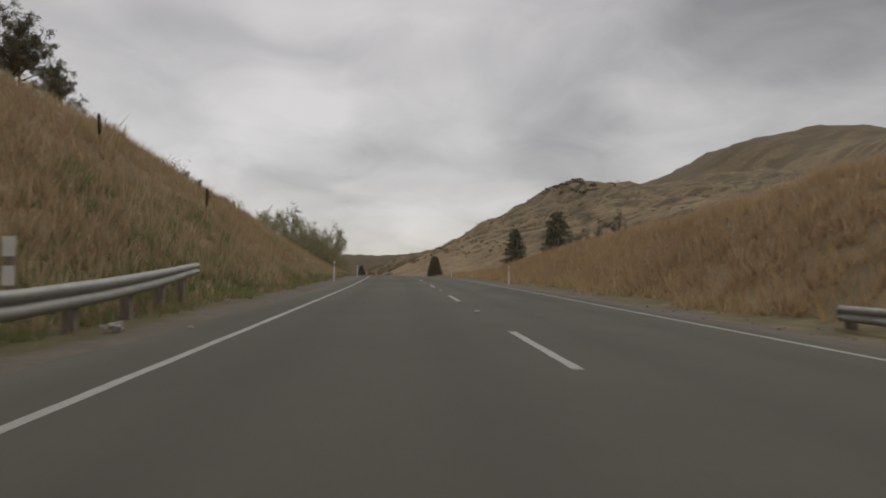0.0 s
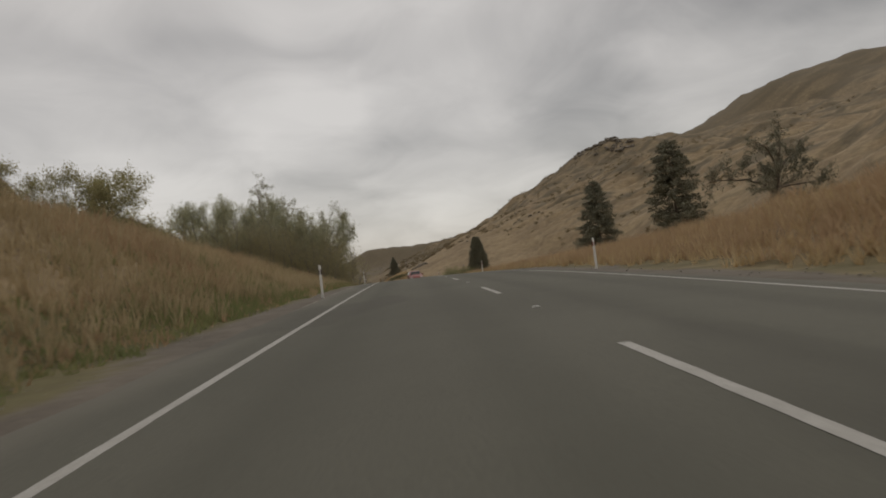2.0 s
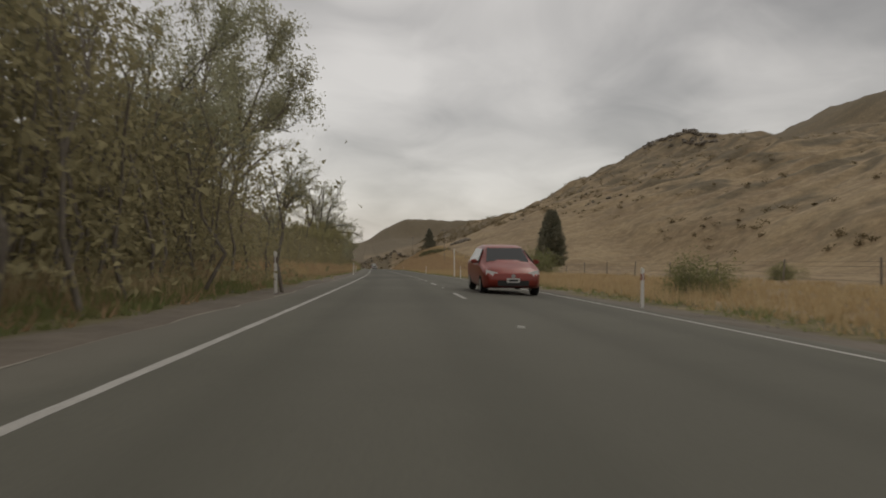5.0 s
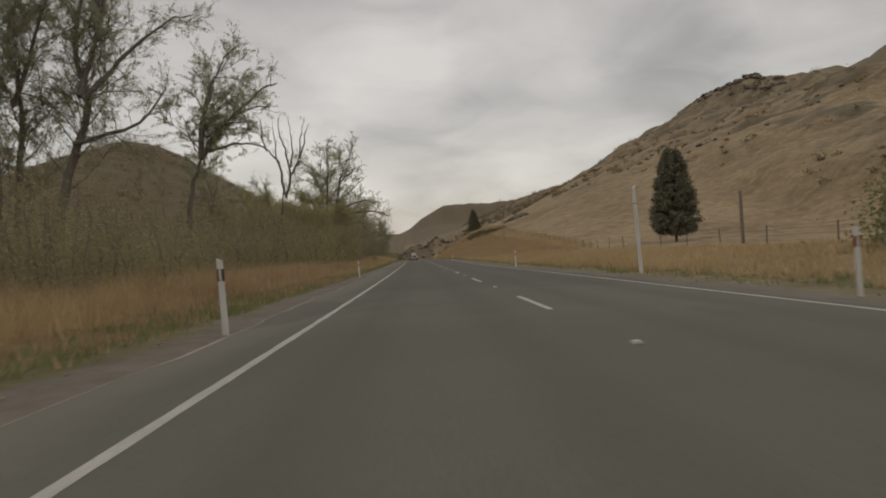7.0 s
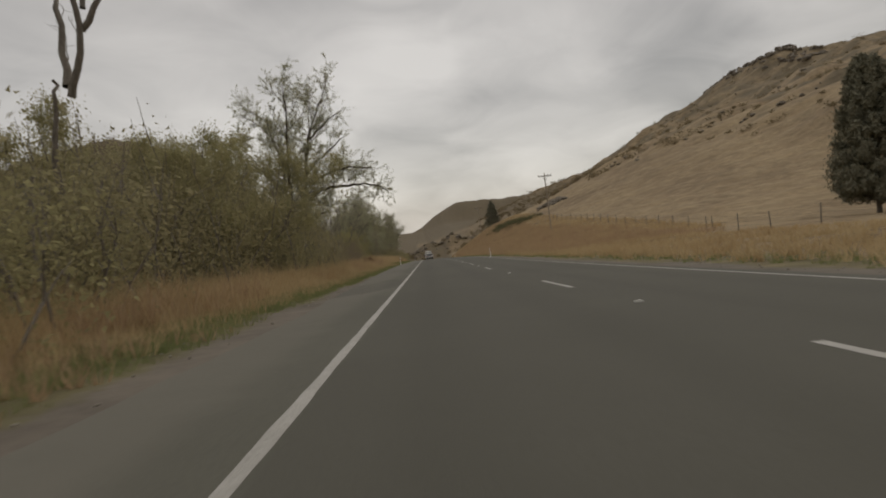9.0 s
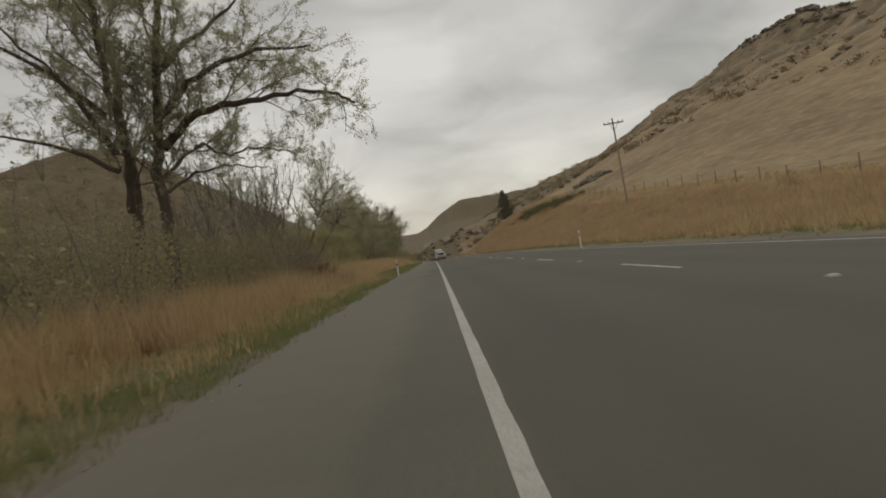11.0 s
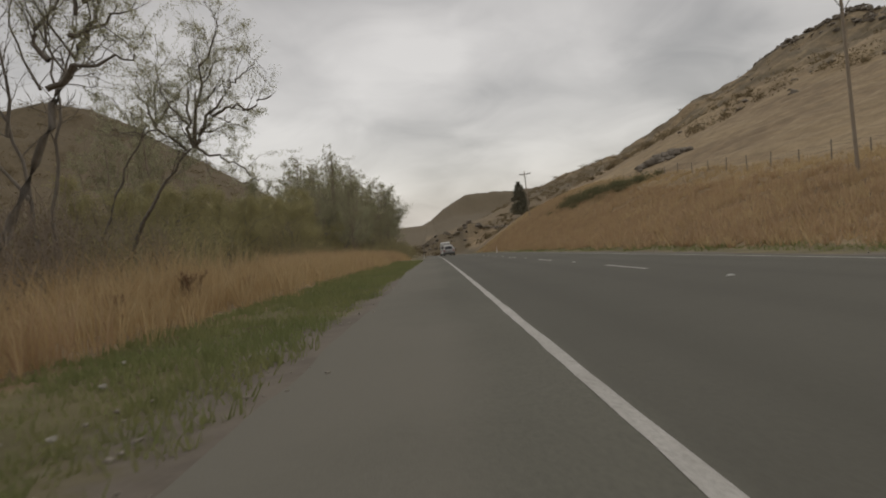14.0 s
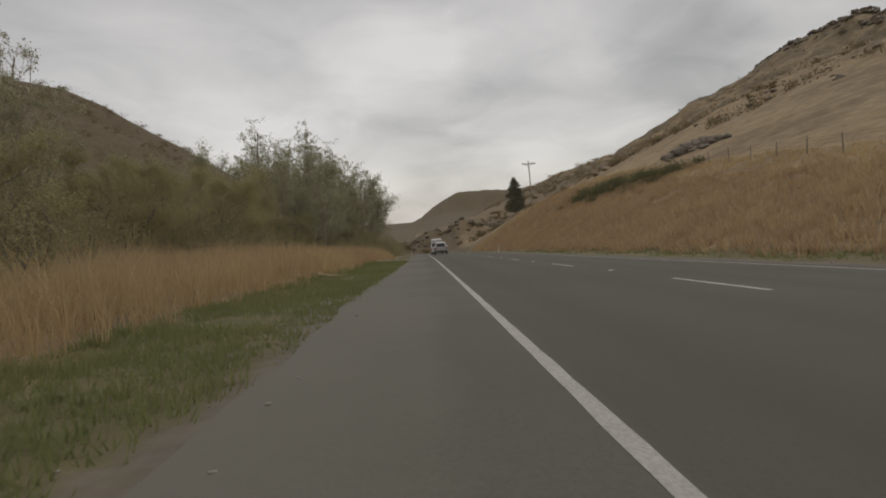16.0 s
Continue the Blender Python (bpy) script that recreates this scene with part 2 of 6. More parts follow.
porcelain = painted("brown_insulator", (0.12, 0.06, 0.035), 0.3)
wire_mat = painted("dull_wire", (0.10, 0.10, 0.095), 0.6, 0.6)
litter_mat = painted("white_litter", (0.58, 0.55, 0.51), 0.6, dirt=0.6)

# ---- the road's line ----
KNOTS = [-30.0, 20.0, 45.0, 70.0, 95.0, 120.0, 150.0, 190.0, 230.0, 300.0, 420.0]
TURNS = [-0.00028, 0.00012, 0.02472, 0.04571, 0.08364, 0.11112, 0.13771, 0.14903, 0.1471, 0.15096, 0.15478]
SLOPES = [0.01529, 0.01637, 0.01676, 0.00125, -0.02677, -0.03156, -0.03868, -0.03817, -0.03309, -0.04076, -0.04845]
LINE = np.arange(-120.0, 3601.0, 1.0)
head = np.interp(LINE, KNOTS, TURNS)
fall = np.interp(LINE, KNOTS + [520, 640], SLOPES + [-0.03, 0.0])
ZERO = 120


def summed(a):
    b = np.concatenate([[0], np.cumsum((a[1:] + a[:-1]) / 2)])
    return b - b[ZERO]


LX, LY, LZ = summed(-np.sin(head)), summed(np.cos(head)), summed(fall)


def camber(lat):
    lat = np.clip(np.asarray(lat, float), -6.0, 5.0)
    return np.where(lat < 0, 0.0125 * -lat, -0.04 * lat)


def at(s, lat, dz=0.0):
    """World places for lengths along the road, metres to its right and heights over its middle (arrays)."""
    s, lat = np.asarray(s, float), np.asarray(lat, float)
    x, y, z, h = (np.interp(s, LINE, a) for a in (LX, LY, LZ, head))
    return np.stack(np.broadcast_arrays(x + lat * np.cos(h), y + lat * np.sin(h), z + dz), -1)


def heading(s):
    return float(np.interp(s, LINE, head))


# ---- relief ----


def smooth(x, a, b):
    u = np.clip((x - a) / (b - a), 0, 1)
    return u * u * (3 - 2 * u)


def waves(x, y, scale, seed, octaves=4):
    """Smooth noise, about -1 to 1, from sums of turned sines."""
    g = np.random.RandomState(seed)
    total = 0.0
    for o in range(octaves):
        for _ in range(3):
            a, p = g.uniform(0, 2 * np.pi, 2)
            f = 2 * np.pi / scale * 2 ** o * g.uniform(0.8, 1.25)
            total = total + np.sin((x * np.cos(a) + y * np.sin(a)) * f + p) * 0.55 ** o / 3
    return total


LEFT_CREST = ([-60, 20, 30, 39, 50, 61, 72, 83, 95, 105, 120, 140], [6.6, 6.4, 6.2, 5.5, 4.9, 4.0, 3.4, 2.95, 2.2, 1.5, 0.6, 0.15])
RIGHT_CREST = ([-60, 10, 17, 30, 50, 62, 70, 83, 100, 115], [4.2, 4.2, 4.0, 3.1, 2.4, 1.6, 1.0, 0.55, 0.35, 0.3])
FOOT = ([-60, 40, 90, 130, 240, 300, 380, 430], [26, 30, 44, 56, 56, 44, 22, 14])
BANK = ([-60, 235, 255, 270, 300, 330, 380, 430, 520], [0.0, 0.0, 0.03, 0.09, 0.20, 0.30, 0.35, 0.33, 0.30])


def relief(s, lat):
    """Height of the ground over the road's middle."""
    s, lat = np.broadcast_arrays(np.asarray(s, float), np.asarray(lat, float))
    left, right = np.maximum(-lat, 0), np.maximum(lat, 0)
    # left: cutting bank, then flat river ground, then a domed hill
    crest = np.interp(s, *LEFT_CREST)
    rise = np.clip((left - 5.9) / 7.6, 0, 1)
    bank = crest * (rise * 0.55 + 0.45 * rise * rise * (3 - 2 * rise)) + np.clip(left - 13.5, 0, 61.5) * (0.33 * smooth(110 - s, 0, 80) + (0.62 - 0.33 * smooth(110 - s, 0, 80)) * smooth(left, 26, 46) * smooth(140 - s, 0, 22))
    knoll = smooth(s, 278, 303) * smooth(356 - s, 0, 22)
    low = -0.5 * smooth(left, 8.5, 13.0) * smooth(s, 120, 170) * (1 - knoll) + 0.36 * knoll * smooth(left, 6.6, 9.0) - 0.13 * smooth(left, 5.0, 5.3) * smooth(6.6 - left, 0, 0.9) * np.exp(-((s - 257.6) / 2.2) ** 2)
    dome = 78 * np.exp(-((s - 585) / 170.0) ** 2 - ((left - 170) / 100.0) ** 2) + 7 * np.exp(-((s - 560) / 22.0) ** 2 - ((left - 168) / 26.0) ** 2) - 5 * np.exp(-((s - 520) / 22.0) ** 2 - ((left - 185) / 40.0) ** 2) + 46 * smooth(left, 120, 420) * smooth(s, -60, 60) * smooth(1500 - s, 0, 500)
    zl = bank + low + dome * smooth(left, 22, 70)
    # right: cutting bank, paddock, near grass slope, main hill
    crest = np.interp(s, *RIGHT_CREST)
    rise = np.clip((right - 6.2) / 6.3, 0, 1)
    foot = np.interp(s, *FOOT)
    zr = -0.12 * smooth(right, 4.2, 5.4) + crest * (rise * 0.6 + 0.4 * rise * rise * (3 - 2 * rise)) + np.maximum(right - 12.5, 0) * 0.2 * smooth(95 - s, 0, 60) * (right < 60) + 47.5 * 0.2 * smooth(95 - s, 0, 60) * (right >= 60)
    zr = zr + np.interp(s, *BANK) * np.clip(right - 6.0, 0, 60) * smooth(s, 235, 260) + np.interp(s, [325, 360, 385, 430, 470, 520], [0.0, 0.17, 0.26, 0.28, 0.14, 0.0]) * np.clip(right - 6.0, 0, 13)
    climb = np.maximum(right - foot, 0)
    hill = 0.445 * np.minimum(climb, 300) + 0.27 * np.clip(climb - 300, 0, 620)
    hill = hill - 12 * np.exp(-((climb - 150) / 70.0) ** 2)
    hill = np.where(climb < 25, hill * climb / 25.0, hill)
    main = hill * (1 - 0.36 * smooth(s, 770, 1010) * smooth(450 - right, 0, 200) - 0.2 * smooth(right, 305, 430) * smooth(1150 - s, 0, 250)) * (1 - 0.32 * smooth(720 - s, 0, 260) * smooth(right, 110, 270)) * (1 - 0.82 * smooth(s, 1260, 1850)) * (1 - 0.038 * smooth(right, 120, 220) * smooth(750 - right, 0, 200))
    # shoulder of the hill, saddle behind it and the high back ridge
    main = main - 9.0 * smooth(760 - s, 0, 110) * smooth(right, 225, 290) * smooth(650 - right, 0, 200)
    main = main - 26.0 * smooth(right, 520, 640) * smooth(840 - right, 0, 110) + 22.0 * smooth(right, 930, 1060) - 15.0 * smooth(s, 1190, 1290) * smooth(right, 650, 760)
    zr = np.maximum(zr, 0.25 * zr + main)
    # far tableland across the valley's end
    table = 70 * (1 - 0.13 * smooth(lat, 150, 400)) * np.clip((lat + 0.02 * (s - 2300) + 22) / 158, 0, 1) ** 1.05 * smooth(s, 2050, 2450) + 16 * smooth(s, 1500, 2300)
    spur = 8.5 * np.exp(-((s - 560) / 34.0) ** 2 - ((lat - 8) / 17.0) ** 2) * (1 + 0.3 * waves(s, lat, 16.0, 10))
    rough = waves(s, lat, 90.0, 5) * 5.0 * smooth(right, 60, 160) + waves(s, lat, 23.0, 6) * 1.3 * smooth(right, 40, 120) + waves(s, lat, 60.0, 9) * 2.2 * smooth(left, 60, 160)
    fine = waves(s, lat, 7.0, 7) * 0.22 * smooth(np.abs(lat), 8, 14) + waves(s, lat, 2.2, 8) * 0.05 * smooth(np.abs(lat), 5.2, 6.5)
    return np.where(lat < 0, zl, zr) + table + spur * smooth(s, 500, 530) + rough + fine + camber(lat)


def ground(s, lat):
    return at(s, lat, relief(s, lat))


# ---- mesh helpers ----


def mesh_of(name, verts, faces, smooth_shade=False):
    """A mesh from an n x 3 array and one array (or a list of arrays) of equal-sided faces."""
    me = bpy.data.meshes.new(name)
    verts = np.asarray(verts, np.float32).reshape(-1, 3)
    groups = [np.asarray(f, np.int32) for f in (faces if isinstance(faces, list) else [faces]) if len(f)]
    loops = np.concatenate([g.ravel() for g in groups])
    sizes = np.concatenate([np.full(len(g), g.shape[1], np.int32) for g in groups])
    me.vertices.add(len(verts))
    me.vertices.foreach_set("co", verts.ravel())
    me.loops.add(len(loops))
    me.loops.foreach_set("vertex_index", loops)
    me.polygons.add(len(sizes))
    me.polygons.foreach_set("loop_start", np.concatenate([[0], np.cumsum(sizes)[:-1]]).astype(np.int32))
    if smooth_shade:
        me.polygons.foreach_set("use_smooth", np.ones(len(sizes), bool))
    me.update(calc_edges=True)
    return me


def put(name, me, material, parent=None, label="", m=None):
    ob = new(name, me)
    if material and not me.materials:
        me.materials.append(material)
    if parent:
        ob.parent = parent
    if m is not None:
        ob.matrix_local = m
    if label:
        ob["label"] = label
    return ob


def part(name, bm, material, parent, label="", bevel=0.0, smooth_shade=False):
    """Link a bmesh as one mesh object under a thing or a part."""
    if bevel:
        bmesh.ops.bevel(bm, geom=[e for e in bm.edges if e.calc_face_angle(0) > 0.5], offset=bevel, segments=2, affect="EDGES", clamp_overlap=True)
    me = bpy.data.meshes.new(name)
    bm.to_mesh(me)
    bm.free()
    if smooth_shade:
        me.polygons.foreach_set("use_smooth", np.ones(len(me.polygons), bool))
    return put(name, me, material, parent, label)


def box(sx, sy, sz, centre=(0, 0, 0), turn=None):
    bm = bmesh.new()
    bmesh.ops.create_cube(bm, size=1, matrix=Matrix.Translation(centre) @ (turn or Matrix()) @ Matrix.Diagonal((sx, sy, sz, 1)))
    return bm


def rod(r1, r2, length, centre=(0, 0, 0), sides=12, turn=None):
    bm = bmesh.new()
    bmesh.ops.create_cone(bm, cap_ends=True, segments=sides, radius1=r1, radius2=r2, depth=length, matrix=Matrix.Translation(centre) @ (turn or Matrix()))
    return bm


def empty(name, m, label, category, group=""):
    ob = new(name)
    ob.empty_display_size = 0.2
    ob.matrix_world = m
    return tagged(ob, label, category, group)


def standing(s, lat, dz=None, turn=0.0):
    """A pose on the ground at that place, facing along the road."""
    p = ground(s, lat) if dz is None else at(s, lat, dz)
    return Matrix.Translation(Vector(p)) @ Matrix.Rotation(heading(s) + radians(turn), 4, "Z")


def strip(name, ss, lats, dz, material, label, kind="structure"):
    """A sheet along the road: for every length, a list of laterals, with dz over the cambered surface."""
    ss = np.asarray(ss, float)
    cols = np.stack([np.broadcast_to(np.asarray(c, float), ss.shape) for c in lats], 1)
    v = at(ss[:, None], cols, camber(cols) + dz)
    n, k = cols.shape
    i = (np.arange(n - 1)[:, None] * k + np.arange(k - 1)[None]).ravel()
    ob = put(name, mesh_of(name, v, np.stack([i, i + 1, i + k + 1, i + k], 1), True), material)
    return tagged(ob, label, name.replace("_", " "), kind=kind)

# ---- ground ----
g_s = np.concatenate([np.arange(-110, 440, 2.0), np.arange(440, 800, 6.0), np.arange(800, 1500, 14.0), np.arange(1500, 3500, 40.0)])
g_lat = np.concatenate([-np.geomspace(620, 22, 42), -np.arange(20, 12, -1.0), -np.arange(12, 4.4, -0.5), [-3.0, 0.0, 3.0], np.arange(4.0, 14, 0.5), np.arange(14, 60, 2.0), np.geomspace(60, 1150, 64)])
gs, gl = np.meshgrid(g_s, g_lat, indexing="ij")
g_v = at(gs, gl, relief(gs, gl) - 0.03 - 0.22 * (np.abs(gl) < 3.9) * (gs < 500))
k = len(g_lat)
i = (np.arange(len(g_s) - 1)[:, None] * k + np.arange(k - 1)[None]).ravel()
ground_mesh = mesh_of("ground", g_v, np.stack([i, i + 1, i + k + 1, i + k], 1), True)

# kinds of cover, one colour layer: red green verge, green gravel, blue dark scrub and bare soil
edge_l = np.interp(gs, [-60, 100, 200, 225], [4.9, 5.1, 5.25, 5.55])
wob = waves(gs, gl, 9.0, 21) * 0.35
gravel_share = smooth(edge_l + 0.3 + wob - np.abs(gl), 0, 0.5) * (gl < 0) + smooth(5.3 + wob * 1.5 + 1.2 * np.exp(-((gs - 82) / 14.0) ** 2) - np.abs(gl), 0, 0.6) * (gl > 0)
green_share = smooth(8.0 + wob * 2 - np.abs(gl), 0, 1.6) * np.where(gl < 0, 1.0 + 0.3 * smooth(gs, 190, 225), 0.6) + 0.35 * smooth(waves(gs, gl, 14.0, 22), 0.1, 0.7) * (gl < 0) * (gs < 125) * smooth(13 + gl, 0, 6)
near_road = smooth(470 - gs, 0, 30)
gravel_share, green_share = gravel_share * near_road, green_share * near_road
scrub_share = 1.1 * smooth(gs, 405, 450) * smooth(13 - gl, 0, 8) * smooth(900 - gs, 0, 200) + 0.6 * smooth(gs, 470, 560) * smooth(120 - gl, 0, 60) + 0.35 * smooth(gs, 900, 1300) + 0.95 * smooth(waves(gs, gl, 38.0, 23) + 0.6 * waves(gs, gl, 12.0, 24), 0.05, 0.7) * smooth(gl, 60, 130) + 1.1 * smooth(gs, 1400, 2000) + 0.85 * smooth(-gl, 8.5, 12) * smooth(gs, 95, 140) * smooth(60 + gl, 0, 20) + 0.45 * smooth(np.abs(gl), 6.5, 8) * smooth(24 - np.abs(gl), 0, 6) * (gs < 430) + 1.3 * smooth(-gl, 30, 60) * smooth(gs, 100, 200) + 0.36 * smooth(gl, 48, 80) * smooth(gs, 60, 160) + 0.22 * smooth(gl, 150, 260)
layer = ground_mesh.color_attributes.new("cover", "FLOAT_COLOR", "POINT")
layer.data.foreach_set("color", np.stack([np.clip(green_share, 0, 1), np.clip(gravel_share, 0, 1), np.clip(scrub_share, 0, 1), np.ones_like(gs)], -1).astype(np.float32).ravel())


def ground_material():
    m = surface("ground_cover", ((0.30, 0.222, 0.128), (0.20, 0.142, 0.082), (0.34, 0.262, 0.158)), 0.045, 0.35, 0.95, 0.6, 3.0, spread=(0.38, 0.62))
    n, l = m.node_tree.nodes, m.node_tree.links
    b = n["Principled BSDF"]
    colour = b.inputs["Base Color"].links[0].from_socket
    att, sep = n.new("ShaderNodeAttribute"), n.new("ShaderNodeSeparateColor")
    att.attribute_name = "cover"
    l.new(att.outputs["Color"], sep.inputs[0])
    co = n.new("ShaderNodeTexCoord")
    for socket, shade, other, scale, edge in ((2, (0.105, 0.084, 0.052), (0.165, 0.127, 0.076), 0.22, 0.36), (0, (0.105, 0.105, 0.045), (0.155, 0.125, 0.068), 0.8, 0.2), (1, (0.125, 0.108, 0.088), (0.175, 0.15, 0.122), 5.0, 0.3)):
        tex, mixed, ramp, add, mx = n.new("ShaderNodeTexNoise"), n.new("ShaderNodeMix"), n.new("ShaderNodeMapRange"), n.new("ShaderNodeMath"), n.new("ShaderNodeMix")
        tex.inputs["Scale"].default_value, tex.inputs["Detail"].default_value = scale, 6
        l.new(co.outputs["Object"], tex.inputs["Vector"])
        mixed.data_type = mx.data_type = "RGBA"
        mixed.inputs[6].default_value, mixed.inputs[7].default_value = (*shade, 1), (*other, 1)
        l.new(tex.outputs[0], mixed.inputs[0])
        add.operation = "ADD"
        l.new(sep.outputs[socket], add.inputs[0])
        l.new(tex.outputs[0], add.inputs[1])
        ramp.inputs[1].default_value, ramp.inputs[2].default_value = 0.5 + edge, 1.0 + edge
        l.new(add.outputs[0], ramp.inputs[0])
        l.new(ramp.outputs[0], mx.inputs[0])
        l.new(colour, mx.inputs[6])
        l.new(mixed.outputs[2], mx.inputs[7])
        colour = mx.outputs[2]
    # tussock speckle
    fleck, dim, hsv = n.new("ShaderNodeTexNoise"), n.new("ShaderNodeMapRange"), n.new("ShaderNodeHueSaturation")
    fleck.inputs["Scale"].default_value, fleck.inputs["Detail"].default_value, fleck.inputs["Roughness"].default_value = 0.55, 9, 0.82
    dim.inputs[1].default_value, dim.inputs[2].default_value, dim.inputs[3].default_value, dim.inputs[4].default_value = 0.36, 0.62, 0.70, 1.16
    l.new(co.outputs["Object"], fleck.inputs["Vector"])
    l.new(fleck.outputs[0], dim.inputs[0])
    l.new(dim.outputs[0], hsv.inputs["Value"])
    l.new(colour, hsv.inputs["Color"])
    l.new(hsv.outputs[0], b.inputs["Base Color"])
    return m


tagged(put("ground", ground_mesh, ground_material()), "dry tussock valley ground with grassy banks and hills", "ground", kind="structure")

# ---- road and its paint ----
r_s = np.arange(-110, 521, 0.6)
bend = 0.0025 * np.maximum(r_s - 425, 0) ** 2
seal_l = np.interp(r_s, [-60, 60, 110, 160, 205, 225, 261, 268, 279, 292], [4.2, 4.2, 4.2, 4.2, 4.7, 5.25, 5.25, 4.95, 4.97, 5.2]) + 0.08 * waves(r_s, r_s * 0, 11.0, 31) + 0.05 * waves(r_s, r_s * 0, 2.3, 35, 3)
seal_r = np.interp(r_s, [-60, 300], [3.85, 3.85]) + 0.07 * waves(r_s, r_s * 0, 13.0, 32)
cols = [-seal_l - bend] + [q - bend for q in np.arange(-4.0, 3.7, 0.3)] + [seal_r - bend]
road = strip("road", r_s, cols, 0.0, asphalt, "grey chip-seal two-lane highway with worn wheel tracks")
w_lat = np.stack([np.broadcast_to(c + bend, r_s.shape) for c in cols], 1)
w_s = np.broadcast_to(r_s[:, None], w_lat.shape)
lane = np.abs(np.abs(w_lat) - 1.65)
wheel_path = np.exp(-((lane - 0.78) / 0.30) ** 2) * 0.75 * smooth(3.0 - np.abs(w_lat), 0, 0.3)
dust = smooth(-w_lat + 0.25 * waves(w_s, w_lat, 17.0, 33), 3.45, 4.3) + smooth(w_lat, 3.45, 3.8) * 0.8
patch = np.clip(smooth(waves(w_s, w_lat * 3, 42.0, 34), 0.25, 0.5) + 1.2 * smooth(w_s, 140, 185) * smooth(3.25 + w_lat, 0, 0.15) + 0.9 * smooth(32 - w_s, 0, 25), 0, 1.3)
wear = road.data.color_attributes.new("wear", "FLOAT_COLOR", "POINT")
wear.data.foreach_set("color", np.stack([wheel_path, dust, patch, np.ones_like(dust)], -1).astype(np.float32).ravel())
e_s = np.arange(58, 178, 0.5)
ragged = np.maximum(0.035 * waves(e_s, e_s * 0, 5.1, 34, 4) + 0.02 * waves(e_s, e_s * 0, 0.9, 37, 3) + 0.015, 0.002)
edge = np.interp(e_s, r_s, seal_l)
strip("crumbled_edge", e_s, [-edge - 0.01, -edge + ragged], 0.004, chip_mat, "thin line of pale loose chips along the seal edge")
p_s = np.concatenate([np.arange(-110, -8, 2.0), np.arange(-8, 300, 0.3), np.arange(300, 521, 2.0)])
fray = 0.006 * waves(p_s, p_s * 0, 0.8, 38, 3)
pb = 0.0025 * np.maximum(p_s - 425, 0) ** 2
tagged(strip("edge_line", p_s, [-3.307 - pb + fray, -3.261 - pb, -3.215 - pb + fray[::-1]], 0.002, line_paint, "continuous worn white edge line on asphalt"), category="road marking")
tagged(strip("edge_line", p_s, [3.29 - pb + fray, 3.34 - pb, 3.39 - pb - fray], 0.002, line_paint, "continuous worn white edge line on asphalt"), category="road marking")
ENDS = [-2.05 + 10 * q for q in range(-2, 12)] + [114.44 + 10 * q for q in range(1, 10)] + [218.66 + 10 * q for q in range(21)]
for far_end in ENDS:
    ss = np.linspace(far_end - 2.95, far_end, 13)
    worn = 0.006 * waves(ss, ss * 0, 0.7, 39, 3)
    tagged(strip("centre_dash", ss, [-0.049 + worn, 0.049 - worn[::-1]], 0.002, line_paint, "worn white centre line dash on asphalt"), category="road marking", group="centre line dashes")

tagged(strip("paint_mark", [255.31, 255.338], [-4.70, -4.6, -4.5], 0.005, line_paint, "short white survey paint mark on the shoulder"), category="road marking")

for marks in (((277.76, -4.77), (277.85, -4.73), (277.92, -4.70), (277.90, -4.66)), ((277.98, -4.77), (278.04, -4.72), (278.03, -4.68), (278.10, -4.64)), ((238.62, -4.66), (238.70, -4.58), (238.78, -4.46))):
    u = np.linspace(0, len(marks) - 1, 16)
    ms, ml = (np.interp(u, np.arange(len(marks)), [q[k] for q in marks]) for k in (0, 1))
    v = np.stack([at(ms - 0.011, ml, camber(ml) + 0.005), at(ms + 0.011, ml + 0.006, camber(ml) + 0.005)], 1)
    j = np.arange(15) * 2
    tagged(put("paint_mark", mesh_of("paint_mark", v, np.stack([j, j + 1, j + 3, j + 2], 1)), line_paint), "white sprayed survey squiggle on the shoulder", "road marking", kind="structure")

stud_bm = bmesh.new()
bmesh.ops.create_cube(stud_bm, size=1, matrix=Matrix.Diagonal((0.105, 0.10, 0.022, 1)))
for f in stud_bm.verts:
    if f.co.z > 0:
        f.co.x *= 0.72
        f.co.y *= 0.6
stud = part("road_stud", stud_bm, stud_mat, None, bevel=0.004)
tagged(stud, "small white ceramic road stud on asphalt", "road stud", "road studs")
spots = [(a + b - 2.95) / 2 for a, b in zip(ENDS[:-1], ENDS[1:])]
spots = [q for q in spots if q > -5][::1]
stud.matrix_world = standing(spots[0], 0.0, 0.012)
for q in spots[1:]:
    copy_thing(stud, standing(q, 0.0, 0.012))

# ---- roadside furniture ----


def edge_post(s, lat, dz, right):
    m = standing(s, lat, dz) @ Matrix.Rotation(radians(random.uniform(-2, 2)), 4, "Y")
    top = empty("edge_marker_post", m, "white edge marker post with " + ("red" if right else "dark") + " band on verge", "marker post", "edge marker posts")
    bm = bmesh.new()
    bmesh.ops.create_cube(bm, size=1, matrix=Matrix.Translation((0, 0, 0.32)) @ Matrix.Diagonal((0.08, 0.035, 1.16, 1)))
    for q in bm.verts:
        if q.co.z > 0.8 and q.co.x > 0:
            q.co.z -= 0.035
    part("post_body", bm, white_post, top, bevel=0.008)
    part("band", box(0.086, 0.042, 0.165, (0, 0, 0.67)), red_band if right else brown_band, top, "red band" if right else "dark red-brown band", bevel=0.004)
    part("reflector", box(0.034, 0.008, 0.15, (0, -0.026, 0.67)), mirror_tape, top, "white reflector")
    return top


